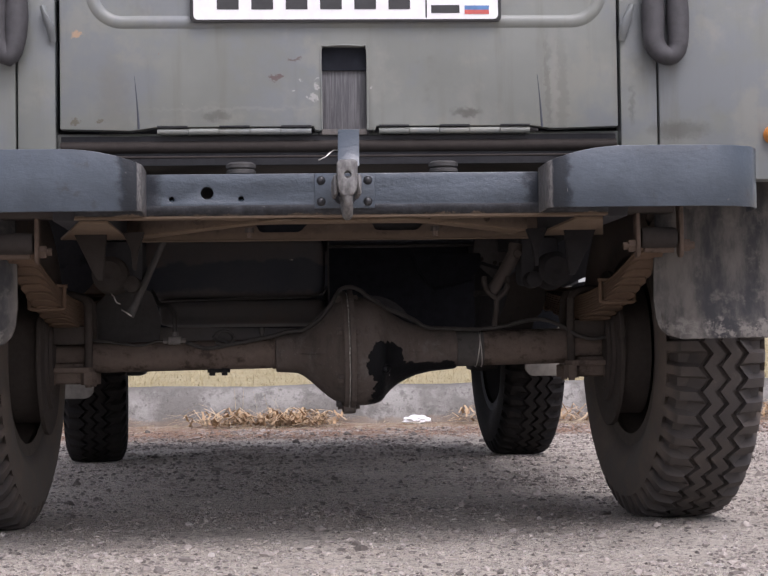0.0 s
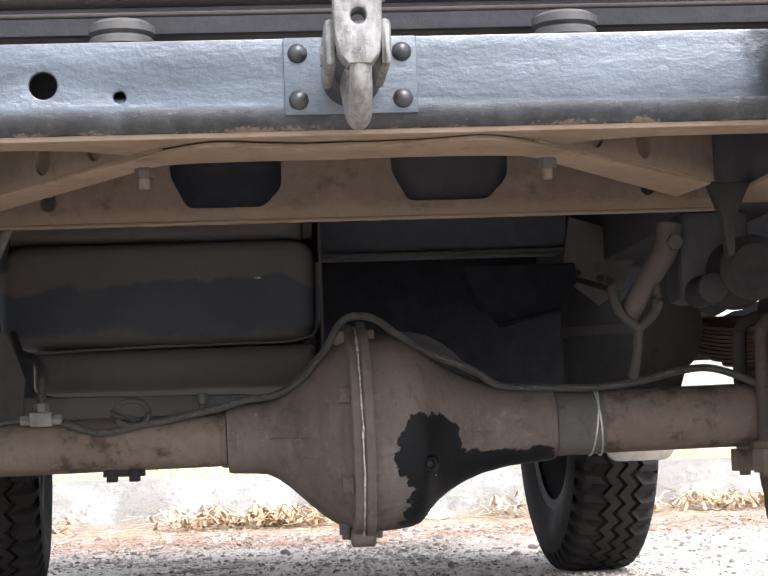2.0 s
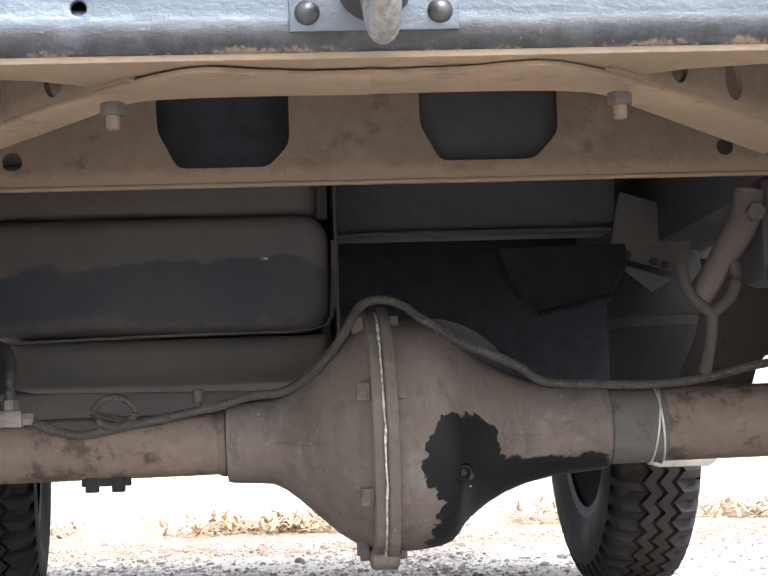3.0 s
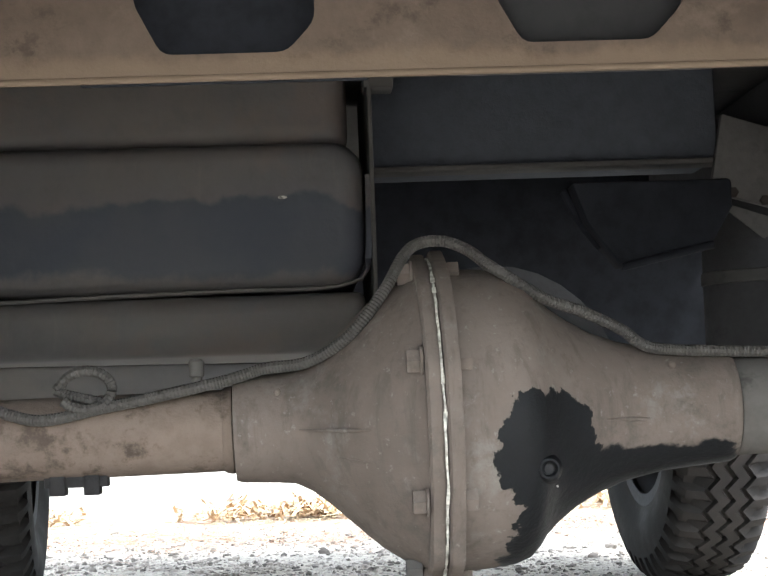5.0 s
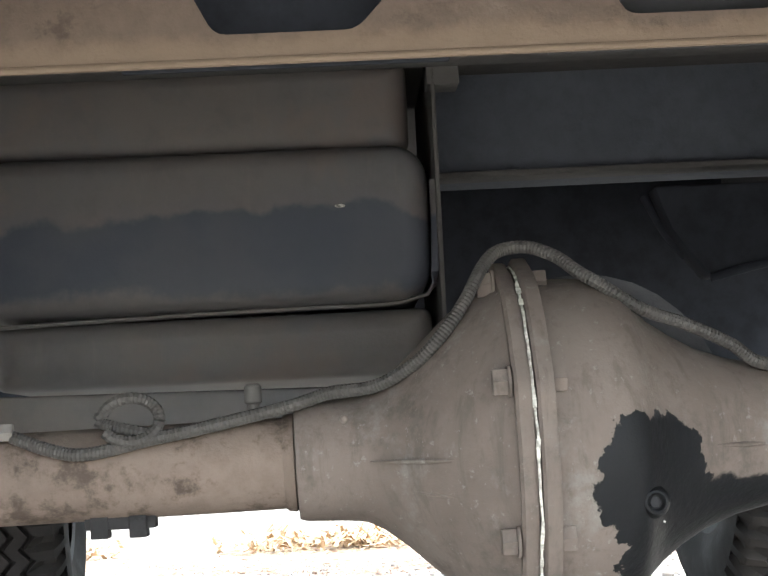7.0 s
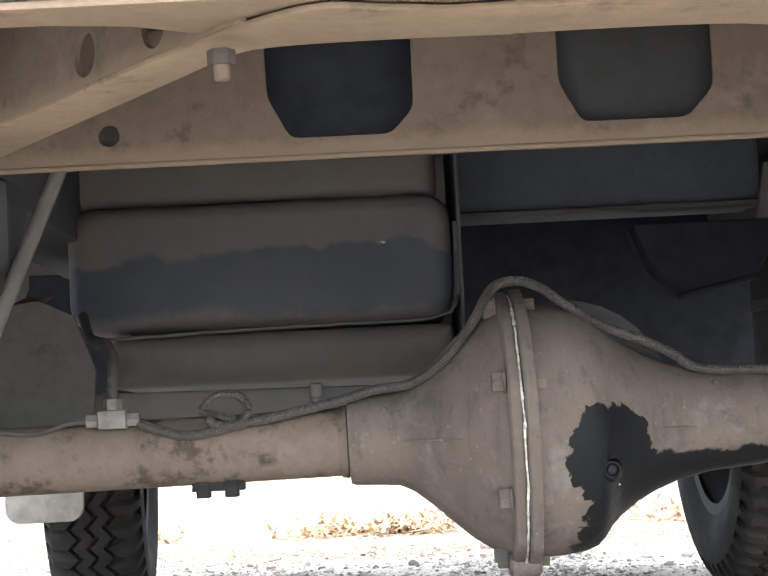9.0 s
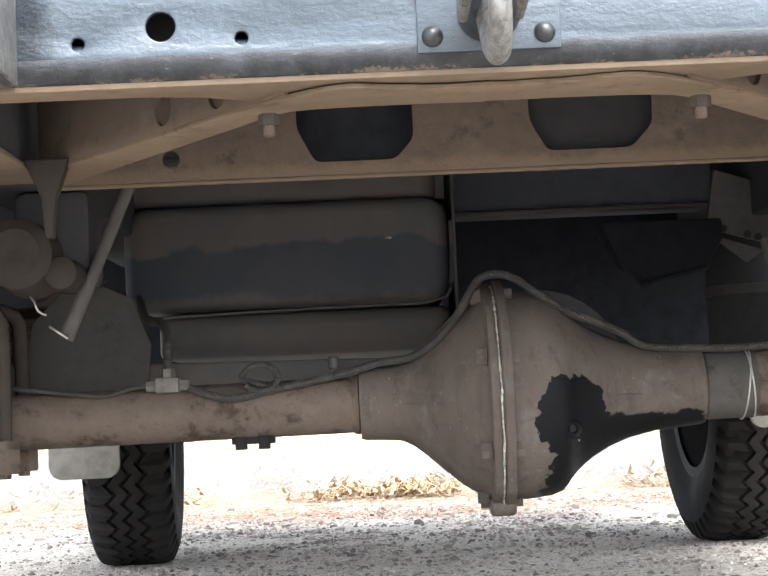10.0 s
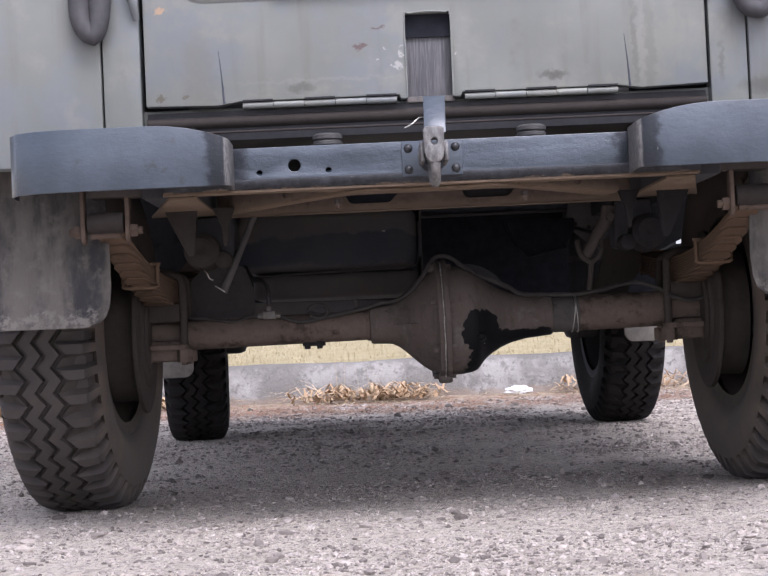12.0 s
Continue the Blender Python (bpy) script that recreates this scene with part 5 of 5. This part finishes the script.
    for s in (-1, 1):
        o = [(s * 0.37, 0.385), (s * 0.532, 0.385), (s * 0.530, 0.418), (s * 0.512, 0.440), (s * 0.506, 0.47), (s * 0.472, 0.505), (s * 0.42, 0.512), (s * 0.385, 0.495), (s * 0.365, 0.44)]
        if s > 0:
            o = [(0.362, 0.385), (0.372, 0.424), (0.388, 0.456), (0.396, 0.486), (0.398, 0.520), (0.430, 0.545), (0.474, 0.547), (0.480, 0.470), (0.470, 0.440), (0.455, 0.425), (0.442, 0.385)]
        part("shield_plate", prism(o, upright(0.12), 0.006, 0.002), DUST_DARK if s < 0 else DUST_SPRING_DARK, car, "dark dusty shield plate")
    part("propeller_shaft", pipe([(0.085, 0.24, 0.385), (0.08, 0.8, 0.43), (0.06, 1.3, 0.47)], 0.033, 20, 0.2), DUST_DARK, car, "dark propeller shaft")
    # added near-black wall that gives the darkness behind the axle
    part("dark_backing_wall", box(-0.66, 0.66, 1.02, 1.14, 0.412, 0.70, 0.02), VOID, car, "dark backing wall added to close the view under the floor")
    part("transfer_case", box(-0.10, 0.20, 1.25, 1.75, 0.40, 0.68, 0.03), SHADE_GREY, car, "dark transfer case")


def make_body(car):
    # tailgate with its latch slot
    gate_outline = [(-0.489, 0.7525), (-0.365, 0.749), (-0.325, 0.755), (-0.048, 0.755), (-0.046, 0.748), (-0.034, 0.748), (-0.034, 0.896), (0.046, 0.896), (0.046, 0.748), (0.060, 0.748), (0.062, 0.755),
                    (0.334, 0.755), (0.374, 0.749), (0.491, 0.7525), (0.491, 1.22), (-0.489, 1.22)]
    gate = part("tailgate", prism(gate_outline, upright(-0.664), 0.026, 0.0022), PAINT, car, "closed grey-green painted tailgate, chipped and streaked with dirt")
    part("latch_slot", box(-0.038, 0.050, -0.668, -0.655, 0.742, 0.905, 0.002), SCRATCHED, gate, "scratched grey plate inside the latch slot")
    # near-black sheet stands for the shade at the slot's top
    part("slot_shade", prism([(-0.034, 0.856), (0.046, 0.856), (0.046, 0.894), (0.034, 0.900), (0.006, 0.902), (-0.022, 0.900), (-0.034, 0.894)], upright(-0.671), 0.003), VOID, gate)
    part("slot_rim", pipe([(-0.034, -0.690, 0.75), (-0.0345, -0.691, 0.82), (-0.034, -0.6905, 0.892), (-0.026, -0.691, 0.8965), (0.006, -0.692, 0.8985), (0.038, -0.691, 0.8965), (0.046, -0.6905, 0.892), (0.0465, -0.691, 0.82), (0.046, -0.690, 0.75)], 0.0016, 8, 0.006), PAINT, gate)
    part("slot_ledge", box(-0.034, 0.046, -0.676, -0.660, 0.742, 0.752, 0.001), ALLOY, gate)
    # pressed bead round the plate
    bm = bmesh.new()
    rings = []
    for d, out in ((-0.012, -0.001), (-0.009, 0.0022), (-0.004, 0.0046), (0.001, 0.0050), (0.006, 0.0036), (0.010, 0.0012), (0.013, -0.001)):
        rings.append([bm.verts.new((x, -0.690 - out, z)) for x, z in rounded(-0.432 - d, 0.462 + d, 0.940 - d, 1.165 + d, 0.052 + d, 10)])
    for p, q in zip(rings, rings[1:]):
        for i in range(len(p)):
            bm.faces.new((p[i - 1], p[i], q[i], q[i - 1]))
    part("pressed_bead", bm, PAINT, gate)
    # fold lines as thin ridges, their shade put into a dark colour
    for x in (-0.356, 0.352):
        part("crease", pipe([(x - 0.004, -0.690, 0.845), (x, -0.6902, 0.80), (x + 0.003, -0.690, 0.752)], [0.0004, 0.0011, 0.0022], 8, 0.03), SHADE_NAVY, gate)
    plate = part("number_plate", prism(rounded(-0.262, 0.284, 0.9365, 1.054, 0.010), upright(-0.6995), 0.004, 0.0012), INK, gate, "white rectangular plate in a black holder")
    part("plate_face", prism(rounded(-0.256, 0.278, 0.9415, 1.049, 0.008), upright(-0.7030), 0.0015), WHITE, plate)
    part("plate_rule", box(0.150, 0.1525, -0.7052, -0.7040, 0.944, 1.047, 0), INK, plate)
    for k in range(6):
        x = -0.215 + k * 0.060
        part("plate_bar", box(x, x + 0.038, -0.7052, -0.7040, 0.959, 1.031, 0), INK, plate)
    part("plate_bar", box(0.160, 0.210, -0.7052, -0.7040, 0.952, 0.966, 0), INK, plate)
    part("plate_bar", box(0.165, 0.265, -0.7052, -0.7040, 0.985, 1.035, 0), INK, plate)
    for k, m in enumerate((RED, BLUE, WHITE)):
        part("flag_stripe", box(0.219, 0.262, -0.7054, -0.7042, 0.950 + k * 0.0075, 0.9575 + k * 0.0075, 0), m, plate)
    # long hinges: knuckles taken in turn by gate and sill
    for x0, x1 in ((-0.322, -0.052), (0.066, 0.334)):
        for k in range(5):
            a, b = x0 + (x1 - x0) * k / 5 + 0.0006, x0 + (x1 - x0) * (k + 1) / 5 - 0.0006
            z = 0.7480
            if k % 2 == 0:
                part("hinge_slot", box(a, b, -0.6915, -0.689, 0.7545, 0.7575, 0), HOLE, gate)
            part("hinge_knuckle", pipe([(a, -0.6840, z), (b, -0.6840, z)], 0.0058, 12, 0.1), PAINT, gate)
    body = part("body_shell", box(-0.50, 0.50, -0.660, -0.64, 0.700, 0.748, 0.003), PAINT, car, "grey-green painted off-road car body, dusty and scratched")
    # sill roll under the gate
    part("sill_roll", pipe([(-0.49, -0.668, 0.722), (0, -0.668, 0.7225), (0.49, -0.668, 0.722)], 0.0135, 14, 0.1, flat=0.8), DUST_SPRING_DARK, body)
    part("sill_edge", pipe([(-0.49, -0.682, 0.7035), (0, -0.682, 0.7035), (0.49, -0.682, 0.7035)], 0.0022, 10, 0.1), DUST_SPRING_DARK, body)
    # web coloured dark for the shade in the gap under the gate
    part("sill_web", box(-0.49, 0.49, -0.670, -0.662, 0.690, 0.742, 0.001), SHADE_GREY, body)
    for s in (-1, 1):
        def flip(a, b):
            return sorted((s * a, s * b))
        a, b = flip(0.497, 0.5625)
        part("gate_pillar", box(a, b, -0.686, -0.64, 0.690, 1.22, 0.003), PAINT, body)
        a, b = flip(0.5655, 0.86)
        part("corner_panel", box(a, b, -0.688, -0.64, 0.655, 1.22, 0.004), PAINT, body)
        # side panel with both wheel arches
        side = [(-0.64, 0.66), (-0.47, 0.66)] + [(0.47 * math.cos(radians(q)), 0.60 + 0.36 * math.sin(radians(q))) for q in range(170, 5, -10)] + [(0.48, 0.62), (1.88, 0.62)]
        side += [(2.40 + 0.48 * math.cos(radians(q)), 0.60 + 0.36 * math.sin(radians(q))) for q in range(170, 5, -10)] + [(2.92, 0.66), (3.10, 0.70), (3.10, 1.10), (1.73, 1.20), (-0.64, 1.22)]
        m = Matrix.Translation((s * 0.86 - 0.012, 0, 0)) @ Matrix(((0, 0, 1, 0), (1, 0, 0, 0), (0, 1, 0, 0), (0, 0, 0, 1)))
        part("side_panel", prism(side, m, 0.024, 0.004), PAINT, body)
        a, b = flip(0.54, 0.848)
        part("wheelhouse_top", box(a, b, -0.638, 0.55, 0.96, 0.985, 0.003), SHADE_GREY, body)
        part("front_wheelhouse_top", box(a, b, 1.82, 2.97, 0.98, 1.00, 0.003), SHADE_GREY, body)
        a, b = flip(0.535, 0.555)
        part("wheelhouse_wall", box(a, b, -0.638, 0.55, 0.70, 0.96, 0.003), SHADE_GREY, body)
        part("engine_bay_wall", box(a, b, 1.82, 2.97, 0.70, 0.98, 0.003), SHADE_GREY, body)
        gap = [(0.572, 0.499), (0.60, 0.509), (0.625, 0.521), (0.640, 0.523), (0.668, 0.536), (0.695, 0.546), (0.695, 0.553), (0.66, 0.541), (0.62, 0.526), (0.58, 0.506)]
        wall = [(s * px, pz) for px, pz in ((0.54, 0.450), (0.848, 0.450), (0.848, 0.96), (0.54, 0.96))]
        part("wheelhouse_front", prism(wall, upright(0.53), 0.02, 0, [[(s * px, pz) for px, pz in gap]] if s > 0 else ()), SHADE_DARK, body)
        part("wheelhouse_rear", box(*flip(0.54, 0.848), 1.82, 1.86, 0.56, 0.98, 0.003), SHADE_GREY, body)
        part("side_floor", box(*flip(0.54, 0.848), 0.552, 1.82, 0.625, 0.645, 0.003), DUST_DARK, body)
        # padded strap loop and small clip on the rear panel
        x = s * 0.577
        loop = [(x - 0.022, -0.708, 1.03), (x - 0.024, -0.708, 0.94), (x - 0.023, -0.710, 0.900), (x - 0.013, -0.714, 0.879), (x + 0.004, -0.714, 0.873), (x + 0.016, -0.712, 0.884), (x + 0.020, -0.710, 0.905), (x + 0.020, -0.708, 0.95), (x + 0.020, -0.708, 1.03)]
        if s < 0:
            loop = [(x - 0.016, -0.708, 1.03), (x - 0.018, -0.708, 0.94), (x - 0.016, -0.710, 0.905), (x - 0.006, -0.712, 0.884), (x + 0.003, -0.713, 0.876), (x + 0.010, -0.712, 0.886), (x + 0.015, -0.710, 0.908), (x + 0.017, -0.708, 0.95), (x + 0.016, -0.708, 1.03)]
        part("strap_loop", pipe(loop, [0.019, 0.0195, 0.0205, 0.0190, 0.0165, 0.0185, 0.0205, 0.019, 0.019], 16, 0.006), STRAP, car, "padded dark grey rubber loop hanging on the rear panel")
        clip = [(s * 0.516, -0.700, 0.965), (s * 0.510, -0.704, 0.945), (s * 0.503, -0.700, 0.925), (s * 0.500, -0.692, 0.905)]
        part("panel_clip", pipe(clip, [0.009, 0.010, 0.009, 0.006], 10, 0.008, flat=0.6), PAINT, body)
        if s > 0:
            part("marker_lamp", revolve([(-0.012, 0.008), (-0.009, 0.015), (0, 0.018), (0.01, 0.018)], "y", (s * 0.770, -0.697, 0.735), 24), ORANGE, car, "round orange marker lamp")
        # mudflaps
        flap = [(0.600, 0.395), (0.612, 0.382), (0.635, 0.374), (0.86, 0.376), (0.865, 0.70), (0.596, 0.70), (0.590, 0.55), (0.588, 0.45), (0.592, 0.415)]
        bm = prism([(s * px, pz) for px, pz in flap], upright(-0.505), 0.009, 0.002)
        bmesh.ops.subdivide_edges(bm, edges=bm.edges[:], cuts=3, use_grid_fill=True)
        for v in bm.verts:
            d = (0.70 - v.co.z) / 0.32
            v.co.y += 0.020 * noise.noise((v.co.x * 9, v.co.z * 7, s)) * d + 0.03 * math.exp(-((abs(v.co.x) - 0.60) / 0.02) ** 2) * d - 0.02 * d
        part("mudflap", bm, FLAP, car, "hanging black rubber mudflap, grey with dust", sharp=60)
        low = 0.225 if s < 0 else 0.275
        part("front_mudflap", prism([(s * px, pz) for px, pz in rounded(0.685, 0.84, low, 0.60, 0.03)], upright(1.92), 0.012, 0.003), FLAP_PALE, car, "pale grey rubber mudflap behind the front wheel")
    part("floor_pan", box(-0.54, 0.54, -0.638, 1.78, 0.705, 0.725, 0.004), DUST_DARK, body)
    for y in (-0.2, 0.25, 1.1):
        part("floor_rib", box(-0.53, 0.53, y - 0.03, y + 0.03, 0.685, 0.708, 0.004), DUST_DARK, body)
    part("firewall", box(-0.85, 0.85, 1.76, 1.80, 0.70, 1.18, 0.004), DUST_DARK, body)
    part("bonnet", box(-0.70, 0.70, 1.78, 3.08, 1.10, 1.22, 0.03), PAINT, body)
    part("grille_panel", box(-0.85, 0.85, 3.07, 3.11, 0.68, 1.12, 0.006), PAINT, body)
    part("engine_sump", box(-0.20, 0.22, 2.07, 2.97, 0.52, 1.0, 0.05), DUST_DARK, car, "dark engine block and sump")
    part("canvas_top", box(-0.80, 0.80, -0.67, 1.48, 1.22, 1.95, 0.06, segs=4), CANVAS, car, "closed drab canvas top")
    part("windscreen_frame", box(-0.78, 0.78, 1.48, 1.58, 1.20, 1.90, 0.02), PAINT, body)


def make_front_axle(car):
    ax = part("front_axle", revolve([(-0.60, 0.05), (-0.56, 0.08), (-0.50, 0.08), (-0.46, 0.034), (-0.10, 0.034), (-0.02, 0.10), (0.08, 0.12), (0.14, 0.08), (0.2, 0.036), (0.46, 0.036), (0.50, 0.08), (0.56, 0.08), (0.60, 0.05)], "x", (0, 2.40, 0.40), 32), DUST_DARK, car, "dark front axle")
    for s in (-1, 1):
        part("knuckle", box(s * 0.60 - 0.05, s * 0.60 + 0.05, 2.28, 2.46, 0.29, 0.46, 0.02), DUST_DARK, ax)
        part("front_spring", pipe([(s * 0.46, 1.82, 0.56), (s * 0.46, 2.12, 0.50), (s * 0.46, 2.40, 0.48), (s * 0.46, 2.92, 0.56)], 0.025, 8, 0.1), DUST_DARK, ax)


def make_car():
    car = tagged(new("off_road_car"), "grey-green off-road car parked on gravel, dusty underneath", "car")
    make_body(car)
    make_rear_frame(car)
    make_axle(car)
    make_spring(car, -1)
    make_spring(car, 1)
    make_tank(car)
    make_front_axle(car)
    wheel = make_wheel(car)
    places = [(0.722, 0, 5, 11), (-0.722, 0, 175, 37), (0.722, 2.40, 4, 71), (-0.722, 2.40, 184, 5)]
    for k, (x, y, turn, spin) in enumerate(places):
        m = pose(x, y, 0.366, 0, 0, turn) @ Matrix.Rotation(radians(spin), 4, 'X')
        if k == 0:
            wheel.matrix_basis = m
        else:
            w = copy_thing(wheel, m)
            # front wheels are recoloured dark to stand for the shade under the car
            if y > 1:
                tagged(w, "dark steel wheel and off-road tyre, coloured for the shade under the car")
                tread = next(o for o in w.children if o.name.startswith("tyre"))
                for ob, mat in ((tread, TYRE_SHADED), (w, SHADE_GREY)):
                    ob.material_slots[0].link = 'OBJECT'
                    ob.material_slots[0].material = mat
    return car


make_ground()
make_car()
make_surroundings()
make_stones()
